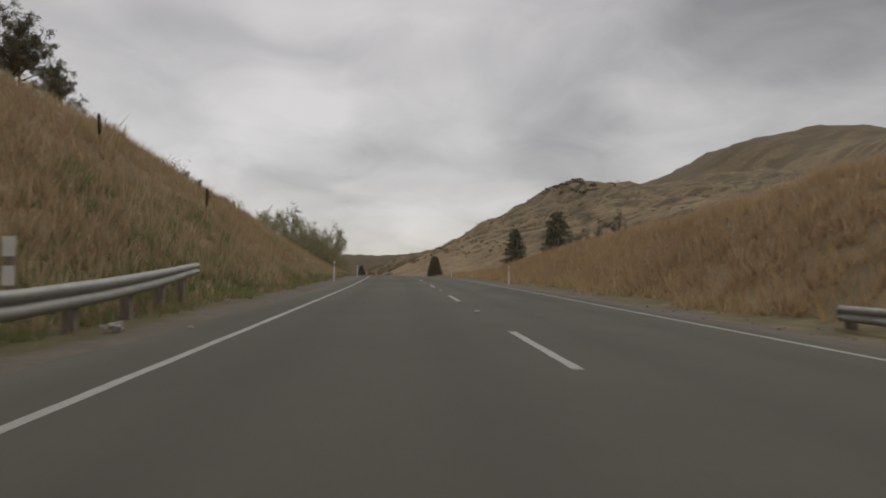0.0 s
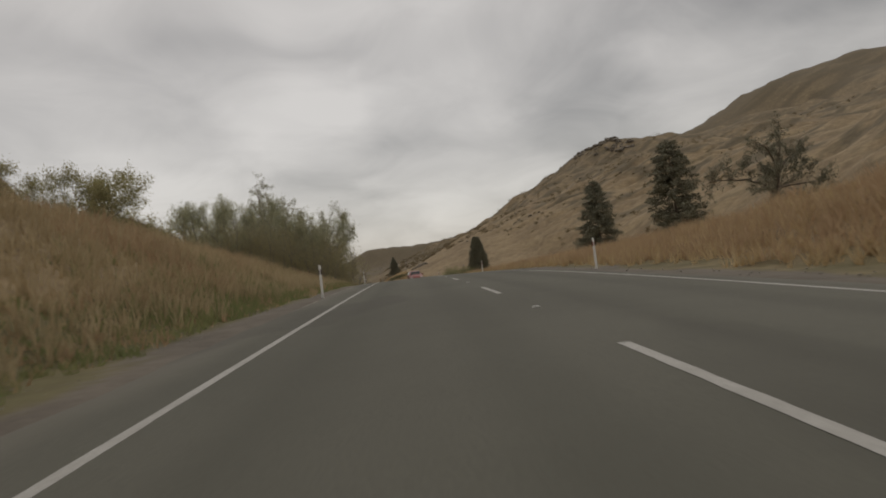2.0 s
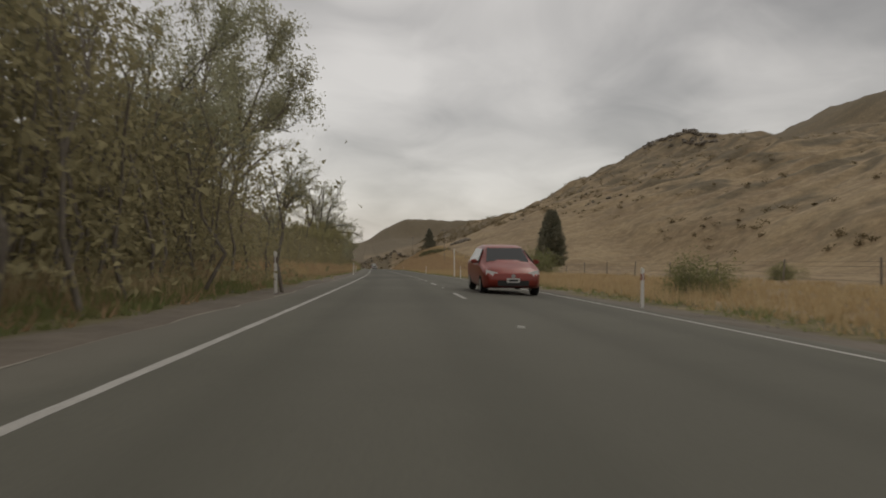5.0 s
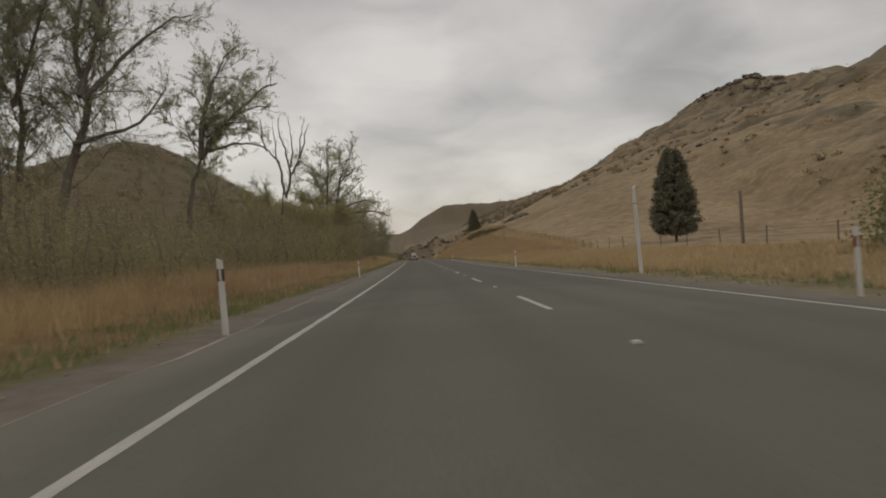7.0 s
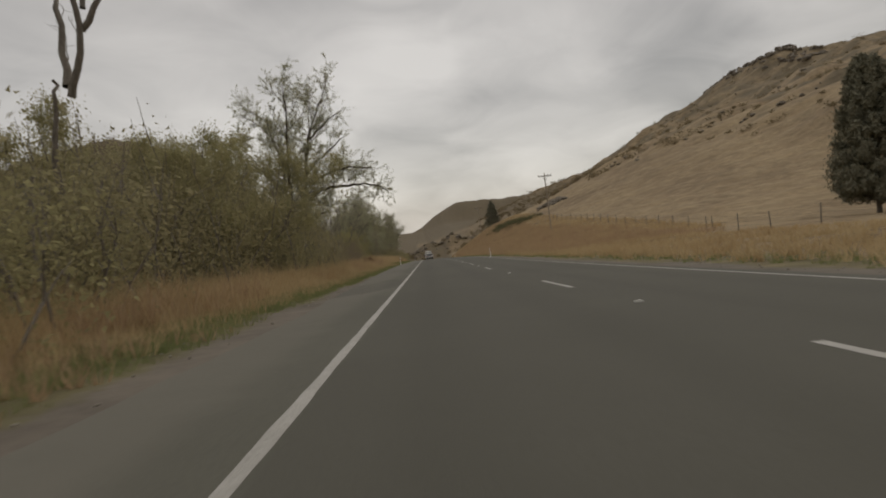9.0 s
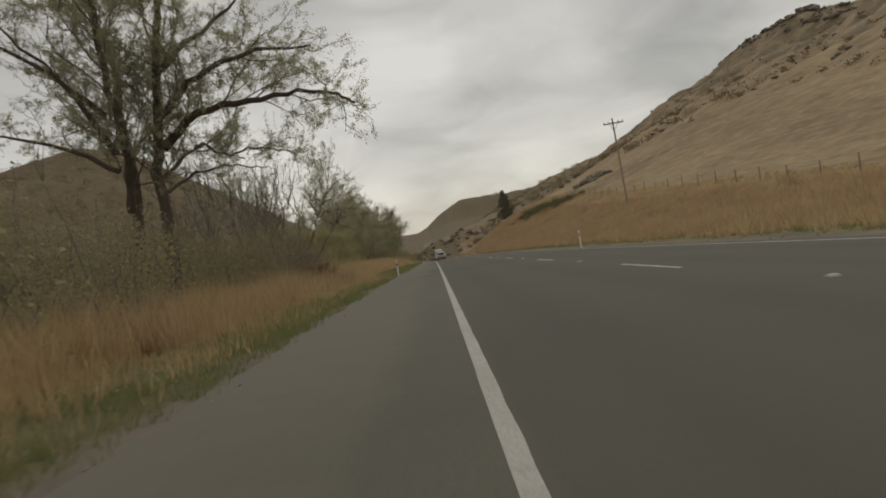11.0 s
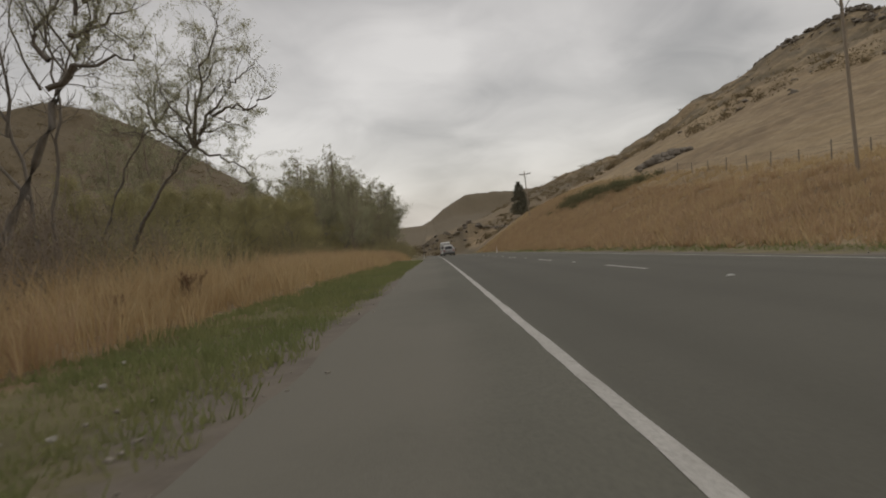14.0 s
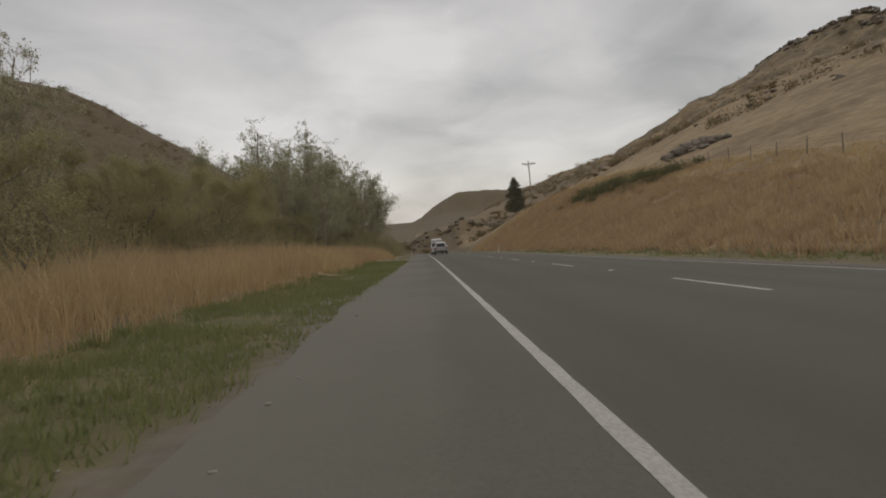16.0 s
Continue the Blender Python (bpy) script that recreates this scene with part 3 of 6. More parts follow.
for s, lat, dz in ((34.96, -4.69, 0.25), (64.16, -4.46, 0.19), (94.49, -4.5, 0.21), (123.0, -4.55, 0.2), (161.46, -4.41, 0.17), (188.06, -4.95, 0.02), (258.5, -5.33, -0.05), (359.0, -5.5, -0.05)):
    edge_post(s, lat, dz - 0.02, False)
for s, lat, dz in ((35.7, 4.83, -0.05), (65.7, 4.95, -0.02), (95.4, 4.99, -0.11), (121.6, 4.2, -0.12), (161.9, 4.64, -0.06), (190.7, 3.99, -0.08), (261.2, 4.39, -0.15), (352.0, 4.5, -0.15)):
    edge_post(s, lat, dz - 0.02, True)


def guard_rail(ss, lats, tops, label):
    """A folded steel beam along the verge on stout posts."""
    mid = len(ss) // 2
    rail = empty("guard_rail", Matrix.Translation(Vector(ground(ss[mid], lats[mid]))), label, "guard rail")
    inv = rail.matrix_world.inverted()
    u = np.linspace(ss[0], ss[-1], 40)
    lat, top = np.interp(u, ss, lats), np.interp(u, ss, tops)
    side = -1 if lats[0] > 0 else 1
    fold = [(0.0, 0.0), (0.035, -0.012), (0.08, -0.075), (0.035, -0.135), (0.0, -0.155), (0.035, -0.175), (0.08, -0.235), (0.035, -0.298), (0.0, -0.31)]
    thin = np.interp(u, [ss[-1] - 4, ss[-1]], [1.0, 0.8])
    front = np.stack([at(u, lat + side * a * thin, top + c * thin) for a, c in fold], 1)
    back = np.stack([at(u, lat + side * (a * thin - 0.006), top + c * thin) for a, c in fold[::-1]], 1)
    ring = np.concatenate([front, back], 1)
    n, q = ring.shape[:2]
    j = (np.arange(n - 1)[:, None] * q + np.arange(q)[None]).ravel()
    nx = (np.arange(n - 1)[:, None] * q + (np.arange(q)[None] + 1) % q).ravel()
    caps = [np.arange(q)[None, ::-1], (np.arange(q) + (n - 1) * q)[None]]
    beam = put("beam", mesh_of("beam", ring, [np.stack([j, nx, nx + q, j + q], 1)] + caps, True), steel, rail)
    beam.matrix_local = inv
    for s in np.arange(ss[0] + 0.8, ss[-1], 1.9):
        la, tp = float(np.interp(s, ss, lats)), float(np.interp(s, ss, tops))
        g = float(relief(s, la - side * 0.12))
        p = Vector(at(s, la - side * 0.12, (g + tp) / 2 - 0.15))
        post = part("rail_post", box(0.13, 0.15, tp - g + 0.25), weathered, rail, "weathered timber post", bevel=0.01)
        post.matrix_local = inv @ Matrix.Translation(p) @ Matrix.Rotation(heading(s), 4, "Z")
    end = part("end_plate", box(0.02, 0.08, 0.186), steel, rail)
    end.matrix_local = inv @ Matrix.Translation(Vector(at(ss[-1] + 0.02, lats[-1], tops[-1] - 0.093))) @ Matrix.Rotation(heading(ss[-1]) + radians(90), 4, "Z")
    return rail


guard_rail([-25, 4, 6.5, 9, 12, 15], [-5.15, -5.15, -5.15, -5.2, -5.5, -5.9], [0.58, 0.58, 0.59, 0.68, 0.80, 0.92], "galvanised folded steel guard rail on timber posts beside bank")
guard_rail([-25, 0, 10.1], [5.6, 5.6, 5.72], [0.2, 0.2, 0.14], "galvanised steel guard rail on timber posts beyond verge")

sign = empty("hazard_marker", standing(8.1, -6.0, 0.35), "slim post with two white reflective panels behind rail", "hazard marker")
part("post", box(0.07, 0.07, 0.85, (0, 0, 0.42)), weathered, sign, "grey timber post")
for z in (0.72, 0.37):
    part("panel", box(0.15, 0.012, 0.24, (0, -0.045, z)), mirror_tape, sign, "white reflective panel", bevel=0.004)

tall = empty("white_pole", standing(174.0, 5.6) @ Matrix.Rotation(radians(-1.5), 4, "Y"), "tall white painted timber pole with slanted top beside verge", "pole")
pole_bm = rod(0.064, 0.058, 2.95, (0, 0, 1.38), 14)
for q in pole_bm.verts:
    if q.co.z > 2:
        q.co.z += q.co.x * 0.9
part("pole_shaft", pole_bm, white_post, tall, smooth_shade=False)
part("joint_band", rod(0.064, 0.0635, 0.03, (0, 0, 2.3), 14), weathered, tall, "dark joint band")


def power_pole(s, lat, height, arm_turn, label):
    top = empty("power_pole", standing(s, lat, turn=arm_turn) @ Matrix.Rotation(radians(-1.2), 4, "Y"), label, "power pole")
    part("pole_shaft", rod(0.105, 0.08, height + 0.5, (0, 0, height / 2 - 0.25), 12), pole_wood, top)
    part("cross_arm", box(2.3, 0.11, 0.13, (0, -0.13, height - 0.55)), weathered, top, bevel=0.01)
    for sx in (-1, 1):
        part("arm_brace", box(0.04, 0.03, 0.95, (sx * 0.33, -0.10, height - 0.88), Matrix.Rotation(radians(sx * 38), 4, "Y")), steel, top)
    for x in (-1.05, -0.55, 0.55, 1.05):
        ins = rod(0.055, 0.035, 0.16, (x, -0.13, height - 0.40), 10)
        bmesh.ops.create_cone(ins, cap_ends=True, segments=10, radius1=0.07, radius2=0.05, depth=0.05, matrix=Matrix.Translation((x, -0.13, height - 0.36)))
        part("insulator", ins, porcelain, top)
    return top


power_pole(296.9, 18.3, 9.75, 8, "weathered timber power pole with crossarm and insulators on slope")
power_pole(388.0, 15.0, 9.0, 10, "distant timber power pole with crossarm above bank")

old = empty("timber_pole", standing(198.0, 21.5), "dark weathered timber pole standing alone in paddock", "pole")
part("pole_shaft", rod(0.13, 0.11, 4.2, (0, 0, 1.7), 10), weathered, old)

# paddock fence: posts with strung wires
fence = empty("fence", standing(270, 23.5), "weathered timber post and wire paddock fence on slope", "fence")
f_inv = fence.matrix_world.inverted()
f_s = np.concatenate([np.arange(118, 250, 6.5), np.arange(250, 345, 4.2)])
f_lat = np.interp(f_s, [118, 190, 235, 250, 345], [17.5, 18.5, 21.5, 23.5, 25.0])
post_bm = rod(0.05, 0.045, 1.45, (0, 0, 0.5), 8)
first = part("fence_post", post_bm, weathered, fence)
for q, (s, la) in enumerate(zip(f_s, f_lat)):
    ob = first if q == 0 else put("fence_post", first.data, None, fence)
    ob.matrix_local = f_inv @ standing(s, la) @ Matrix.Rotation(radians(random.uniform(-4, 4)), 4, "Y") @ Matrix.Diagonal((1, 1, random.uniform(0.85, 1.1), 1))
for hgt in (0.3, 0.6, 0.9, 1.1):
    path = ground(f_s, f_lat) + [0, 0, hgt]
    ring = np.stack([path + np.array([math.cos(a), 0, math.sin(a)]) * 0.006 for a in (0.5, 2.6, 4.7)], 1)
    n = len(path)
    j = (np.arange(n - 1)[:, None] * 3 + np.arange(3)[None]).ravel()
    nx = (np.arange(n - 1)[:, None] * 3 + (np.arange(3)[None] + 1) % 3).ravel()
    wire = put("wire", mesh_of("wire", ring, np.stack([j, nx, nx + 3, j + 3], 1)), wire_mat, fence)
    wire.matrix_local = f_inv

mast = empty("hilltop_mast", standing(1480, 1000), "thin lattice mast on the far hilltop", "mast")
for sx, sy in ((-1, -1), (1, -1), (0, 1)):
    part("leg", rod(0.5, 0.35, 55, (sx * 1.6, sy * 1.6, 26), 6), wire_mat, mast)
for z in range(4, 52, 8):
    part("brace", rod(1.9, 1.9, 0.5, (0, 0, z), 6), wire_mat, mast)

# ---- vehicles ----


def wheel(parent, x, y, r, width):
    w = part("wheel", rod(r, r, width, (x, y, r), 24, Matrix.Rotation(radians(90), 4, "Y")), rubber, parent, "black tyre", bevel=0.03)
    part("rim", rod(r * 0.62, r * 0.58, width + 0.012, (x, y, r), 16, Matrix.Rotation(radians(90), 4, "Y")), alloy, w, "alloy rim")


def shell(stations):
    """A car body from cross rings: y, floor, belt, roof, half widths at floor, belt and roof."""
    bm = bmesh.new()
    rings = []
    key = np.array(stations, float)
    # glide from station to station, four steps each
    u = np.linspace(0, len(key) - 1, (len(key) - 1) * 4 + 1)
    q = np.clip(u.astype(int), 0, len(key) - 2)
    f = (u - q)[:, None]
    p0, p1, p2, p3 = key[np.maximum(q - 1, 0)], key[q], key[q + 1], key[np.minimum(q + 2, len(key) - 1)]
    rows = p1 + 0.5 * f * (p2 - p0 + f * (2 * p0 - 5 * p1 + 4 * p2 - p3 + f * (3 * (p1 - p2) + p3 - p0)))
    rows = 0.5 * rows + 0.5 * (p1 + (p2 - p1) * f)
    for y, zf, zb, zr, wf, wb, wr in rows:
        half = [(wf * 0.92, zf), (wf * 0.98, zf + 0.04), (wf, zf + 0.10), (wb, (zf + zb) / 2), (wb, zb - 0.07), (wb * 0.985, zb), ((wb + wr) / 2 * 0.995, (zb + zr) / 2), (wr * 1.01, zr - 0.07), (wr * 0.96, zr - 0.025), (wr * 0.86, zr), (wr * 0.45, zr + 0.012)]
        pts = half + [(-x, z) for x, z in half[::-1]]
        rings.append([bm.verts.new((x, y, z)) for x, z in pts])
    n = len(rings[0])
    for a, b in zip(rings[:-1], rings[1:]):
        for q in range(n):
            bm.faces.new((a[q], a[(q + 1) % n], b[(q + 1) % n], b[q]))
    bm.faces.new(rings[0])
    bm.faces.new(rings[-1][::-1])
    bmesh.ops.recalc_face_normals(bm, faces=bm.faces[:])
    return bm


def panel(points, thick, axis):
    """A slab over four or more points of one side, pushed out along axis."""
    bm = bmesh.new()
    a = [bm.verts.new(p) for p in points]
    b = [bm.verts.new(Vector(p) + Vector(axis) * thick) for p in points]
    bm.faces.new(a[::-1])
    bm.faces.new(b)
    for q in range(len(a)):
        bm.faces.new((a[q], a[(q + 1) % len(a)], b[(q + 1) % len(a)], b[q]))
    bmesh.ops.recalc_face_normals(bm, faces=bm.faces[:])
    return bm


def plate(parent, y, z, sign=-1):
    p = part("number_plate", box(0.37, 0.014, 0.125, (0, y, z)), plate_mat, parent, "white number plate")
    part("plate_bars", box(0.27, 0.006, 0.055, (0, y + sign * 0.009, z)), black_trim, p, "dark bar of characters")


def suv(m):
    car = empty("suv", m, "silver sport utility car seen from behind in lane", "car")
    part("body", shell([(-2.33, 0.42, 0.98, 1.06, 0.86, 0.90, 0.72), (-2.28, 0.38, 1.02, 1.30, 0.90, 0.94, 0.72), (-2.05, 0.34, 1.06, 1.66, 0.92, 0.945, 0.66), (-1.7, 0.30, 1.06, 1.72, 0.92, 0.945, 0.67), (-0.6, 0.28, 1.05, 1.75, 0.92, 0.945, 0.68), (0.25, 0.28, 1.03, 1.71, 0.92, 0.945, 0.66), (0.75, 0.28, 1.02, 1.40, 0.92, 0.94, 0.66), (1.25, 0.28, 1.00, 1.06, 0.92, 0.93, 0.72), (2.0, 0.30, 0.90, 0.95, 0.90, 0.90, 0.74), (2.32, 0.38, 0.70, 0.78, 0.80, 0.80, 0.66)]), silver, car, smooth_shade=True)
    part("rear_window", panel([(-0.62, -2.275, 1.13), (0.62, -2.275, 1.13), (0.54, -2.09, 1.58), (-0.54, -2.09, 1.58)], 0.10, (0, -0.93, 0.36)), car_glass, car, "dark tinted rear window")
    for sx in (-1, 1):
        part("side_window", panel([(sx * 0.90, -1.75, 1.10), (sx * 0.90, 0.75, 1.08), (sx * 0.70, 0.15, 1.60), (sx * 0.70, -1.6, 1.62)], 0.03, (sx * 0.92, 0, 0.3)), car_glass, car)
        part("tail_light", panel([(sx * 0.58, -2.30, 1.02), (sx * 0.88, -2.22, 1.04), (sx * 0.86, -2.22, 0.86), (sx * 0.60, -2.31, 0.88)], 0.11, (0, -1, 0)), tail_red, car, "red tail light")
        part("reverse_light", box(0.16, 0.06, 0.09, (sx * 0.76, -2.34, 0.76)), lamp_clear, car, "pale lower lamp")
        part("roof_rail", box(0.045, 1.9, 0.04, (sx * 0.60, -0.75, 1.79)), alloy, car, bevel=0.01)
        part("mirror", box(0.22, 0.10, 0.16, (sx * 1.03, 0.55, 1.12)), silver, car, bevel=0.03)
        for y in (-1.35, 1.40):
            wheel(car, sx * 0.82, y, 0.36, 0.24)
    part("rear_bumper", box(1.80, 0.22, 0.24, (0, -2.26, 0.52)), lower_grey, car, "dark grey lower bumper", bevel=0.04)
    part("bumper_strip", box(1.15, 0.03, 0.07, (0, -2.375, 0.66)), silver, car)
    part("spoiler", box(1.18, 0.30, 0.05, (0, -2.14, 1.68)), silver, car, bevel=0.015)
    part("tailgate_trim", box(0.9, 0.025, 0.05, (0, -2.345, 0.97)), alloy, car, "bright tailgate strip")
    plate(car, -2.345, 0.87)
    return car


def van(m):
    car = empty("van", m, "tall white high-roof van on the road ahead", "van")
    part("body", shell([(-2.75, 0.40, 1.25, 2.42, 0.93, 0.98, 0.80), (-2.68, 0.34, 1.28, 2.52, 0.95, 0.995, 0.82), (-0.8, 0.30, 1.28, 2.56, 0.96, 1.0, 0.83), (1.0, 0.30, 1.25, 2.48, 0.96, 0.99, 0.80), (1.7, 0.30, 1.2, 1.75, 0.95, 0.97, 0.74), (2.35, 0.32, 1.02, 1.16, 0.92, 0.93, 0.75), (2.75, 0.40, 0.80, 0.88, 0.82, 0.82, 0.70)]), white_car, car, smooth_shade=True)
    for sx in (-1, 1):
        part("rear_window", panel([(sx * 0.07, -2.735, 1.30), (sx * 0.80, -2.735, 1.30), (sx * 0.74, -2.72, 1.88), (sx * 0.07, -2.72, 1.88)], 0.03, (0, -1, 0)), car_glass, car, "dark rear door window")
        part("tail_light", box(0.11, 0.05, 0.42, (sx * 0.90, -2.75, 0.98)), tail_red, car, "red tail light", bevel=0.01)
        part("mirror", box(0.24, 0.12, 0.28, (sx * 1.10, 1.55, 1.35)), black_trim, car, bevel=0.03)
        for y in (-1.65, 1.75):
            wheel(car, sx * 0.86, y, 0.35, 0.22)
    part("rear_bumper", box(1.78, 0.18, 0.20, (0, -2.72, 0.46)), lower_grey, car, "grey step bumper", bevel=0.03)
    part("door_seam", box(0.014, 0.02, 1.75, (0, -2.757, 1.38)), black_trim, car)
    plate(car, -2.765, 0.78)
    return car


def hatchback(m):
    car = empty("hatchback", m, "red hatchback coming the other way", "car")
    part("body", shell([(-2.0, 0.36, 0.85, 0.98, 0.80, 0.83, 0.68), (-1.85, 0.30, 0.90, 1.25, 0.84, 0.86, 0.62), (-1.4, 0.24, 0.92, 1.44, 0.85, 0.87, 0.60), (-0.4, 0.22, 0.92, 1.48, 0.85, 0.87, 0.61), (0.35, 0.22, 0.90, 1.40, 0.85, 0.87, 0.60), (1.05, 0.22, 0.88, 0.98, 0.85, 0.86, 0.68), (1.7, 0.24, 0.74, 0.82, 0.82, 0.83, 0.66), (2.02, 0.32, 0.58, 0.64, 0.70, 0.70, 0.56)]), red_car, car, smooth_shade=True)
    part("windscreen", panel([(-0.64, 1.02, 0.97), (0.64, 1.02, 0.97), (0.54, 0.40, 1.37), (-0.54, 0.40, 1.37)], 0.03, (0, 0.55, 0.83)), car_glass, car, "dark windscreen")
    for sx in (-1, 1):
        part("headlight", panel([(sx * 0.42, 1.84, 0.67), (sx * 0.74, 1.70, 0.75), (sx * 0.75, 1.76, 0.61), (sx * 0.46, 1.90, 0.57)], 0.13, (sx * 0.18, 0.95, 0.2)), lamp_clear, car, "clear headlight")
        part("side_window", panel([(sx * 0.84, -1.3, 0.95), (sx * 0.84, 0.75, 0.94), (sx * 0.63, 0.25, 1.34), (sx * 0.63, -1.2, 1.36)], 0.03, (sx * 0.92, 0, 0.3)), car_glass, car)
        part("mirror", box(0.20, 0.10, 0.13, (sx * 0.95, 0.62, 0.98)), red_car, car, bevel=0.03)
        for y in (-1.25, 1.28):
            wheel(car, sx * 0.76, y, 0.31, 0.20)
    part("grille", box(0.9, 0.06, 0.16, (0, 2.0, 0.40)), black_trim, car, "black lower grille")
    part("emblem", rod(0.06, 0.06, 0.03, (0, 2.03, 0.60), 12, Matrix.Rotation(radians(90), 4, "X")), alloy, car, "bright round emblem")
    plate(car, 2.045, 0.48, 1)
    return car


suv(standing(372.0, -1.55, 0.02))
van(standing(387.0, -1.75, 0.02))
hatchback(standing(127.0, 1.75, -0.07, 180))

# ---- trees ----


def tubes(paths, sides=6):
    """Tapered tubes along lists of (points, radii), as arrays."""
    vs, fs, count = [], [], 0
    ring = np.arange(sides) * 2 * np.pi / sides
    for pts, rad in paths:
        pts, rad = np.asarray(pts, float), np.asarray(rad, float)
        d = np.gradient(pts, axis=0)
        d /= np.linalg.norm(d, axis=1)[:, None] + 1e-9
        ref = np.where(np.abs(d[:, 2:3]) > 0.9, [[1.0, 0, 0]], [[0, 0, 1.0]])
        u = np.cross(d, ref)
        u /= np.linalg.norm(u, axis=1)[:, None] + 1e-9
        w = np.cross(d, u)
        v = pts[:, None] + rad[:, None, None] * (np.cos(ring)[None, :, None] * u[:, None] + np.sin(ring)[None, :, None] * w[:, None])
        n = len(pts)
        j = (np.arange(n - 1)[:, None] * sides + np.arange(sides)[None]).ravel()
        nx = (np.arange(n - 1)[:, None] * sides + (np.arange(sides)[None] + 1) % sides).ravel()
        vs.append(v.reshape(-1, 3))
        fs.append(np.stack([j, nx, nx + sides, j + sides], 1) + count)
        count += n * sides
    return np.concatenate(vs), np.concatenate(fs)


def leaves(g, places, size, droop=0.3, ratio=2.2):
    """Small pointed leaves at the given places."""
    n = len(places)
    a = g.normal(size=(n, 3))
    a[:, 2] -= droop * 2
    a /= np.linalg.norm(a, axis=1)[:, None]
    b = np.cross(a, g.normal(size=(n, 3)))
    b /= np.linalg.norm(b, axis=1)[:, None] + 1e-9
    sz = size * g.uniform(0.6, 1.4, (n, 1))
    p = np.asarray(places)
    v = np.stack([p - b * sz * 0.6 / ratio, p + b * sz * 0.6 / ratio, p + a * sz], 1)
    return v.reshape(-1, 3), np.arange(n * 3).reshape(-1, 3)


def branching(g, height, spread, levels, stems=1, bare_to=0.25, lift=0.5, kids=5, bend=0.18, base_r=None, lean=(0, 0), taper=0.25):
    """Limbs and twig places of a broadleaf tree."""
    paths, twigs = [], []

    def limb(p, d, length, r, level):
        n = 7 if level == 0 else 5
        pts, q, dd = [p], p.copy(), d / np.linalg.norm(d)
        for _ in range(n - 1):
            dd = dd + g.normal(size=3) * bend + np.array([0, 0, lift * 0.12 * (level > 0)])
            dd /= np.linalg.norm(dd)
            q = q + dd * length / (n - 1)
            pts.append(q.copy())
        pts = np.array(pts)
        rad = np.linspace(r, r * taper if level < levels else r * 0.3, n)
        paths.append((pts, rad, level))
        if level >= levels - 1:
            for u in np.linspace(0.25, 1, 7):
                x = u * (n - 1)
                j = min(int(x), n - 2)
                twigs.append(np.concatenate([pts[j] + (pts[j + 1] - pts[j]) * (x - j), dd]))
        if level < levels:
            m = kids + (2 if level == 0 else 0)
            for c in range(m):
                u = bare_to + (1 - bare_to) * (c + g.uniform(0.2, 0.9)) / m if level == 0 else g.uniform(0.25, 1.0)
                x = min(u, 0.98) * (n - 1)
                j = min(int(x), n - 2)
                start = pts[j] + (pts[j + 1] - pts[j]) * (x - j)
                ax = pts[j + 1] - pts[j]
                ax /= np.linalg.norm(ax)
                side = np.cross(ax, g.normal(size=3))
                side /= np.linalg.norm(side) + 1e-9
                dirn = ax * g.uniform(0.55, 1.0) + side * spread * g.uniform(0.6, 1.1)
                limb(start, dirn, length * g.uniform(0.42, 0.62) * (1.0 if level else 1.15 - 0.4 * u), r * (1 - 0.6 * u) * 0.55, level + 1)

    for k in range(stems):
        a = 2 * np.pi * k / stems + g.uniform(0, 1)
        out = 0.32 if stems > 1 else 0.0
        d = np.array([math.cos(a) * out + lean[0], math.sin(a) * out + lean[1], 1.0])
        limb(np.array([math.cos(a), math.sin(a), 0]) * 0.15 * (stems > 1) + [0, 0, -0.4], d, height * g.uniform(0.62, 0.78), (base_r or height * 0.022) * (1.0 if stems == 1 else 0.8), 0)
    return paths, np.array(twigs)


def make_tree(name, seed, height, spread, levels, leaf_mat, leaf_size, per_twig, scatter, label, wood=None, category="tree", **kw):
    g = np.random.RandomState(seed)
    paths, twigs = branching(g, height, spread, levels, **kw)
    top = max(p[0][:, 2].max() for p in paths)
    k = height / top
    tree = empty(name, Matrix(), label, category)
    v, f = tubes([(p * k, r) for p, r, lv in paths if lv == 0], 9)
    put("trunk", mesh_of("trunk", v, f, True), wood or bark, tree)
    v, f = tubes([(p * k, r) for p, r, lv in paths if lv > 0 and r[0] > 0.004], 5)
    tagged(put("branchwork", mesh_of("branchwork", v, f, True), wood or bark, tree), kind="stuff")
    if per_twig:
        # sprays of leaves along short shoots, some shoots thin or bare
        shoots = np.repeat(twigs, 2, 0)
        way = shoots[:, 3:] + g.normal(size=(len(shoots), 3)) * 0.75 + [0, 0, 0.15]
        way /= np.linalg.norm(way, axis=1)[:, None]
        many = g.poisson(per_twig * 0.5 * g.uniform(0.2, 1.8, len(shoots)))
        pl, way = np.repeat(shoots[:, :3] * k, many, 0), np.repeat(way, many, 0)
        pl = pl + way * g.uniform(0, 1.9 * scatter, (len(pl), 1)) + np.clip(g.normal(size=pl.shape), -1.5, 1.5) * 0.28 * scatter
        v, f = leaves(g, pl, leaf_size)
        put("crown", mesh_of("crown", v, f), leaf_mat, tree)
    return tree


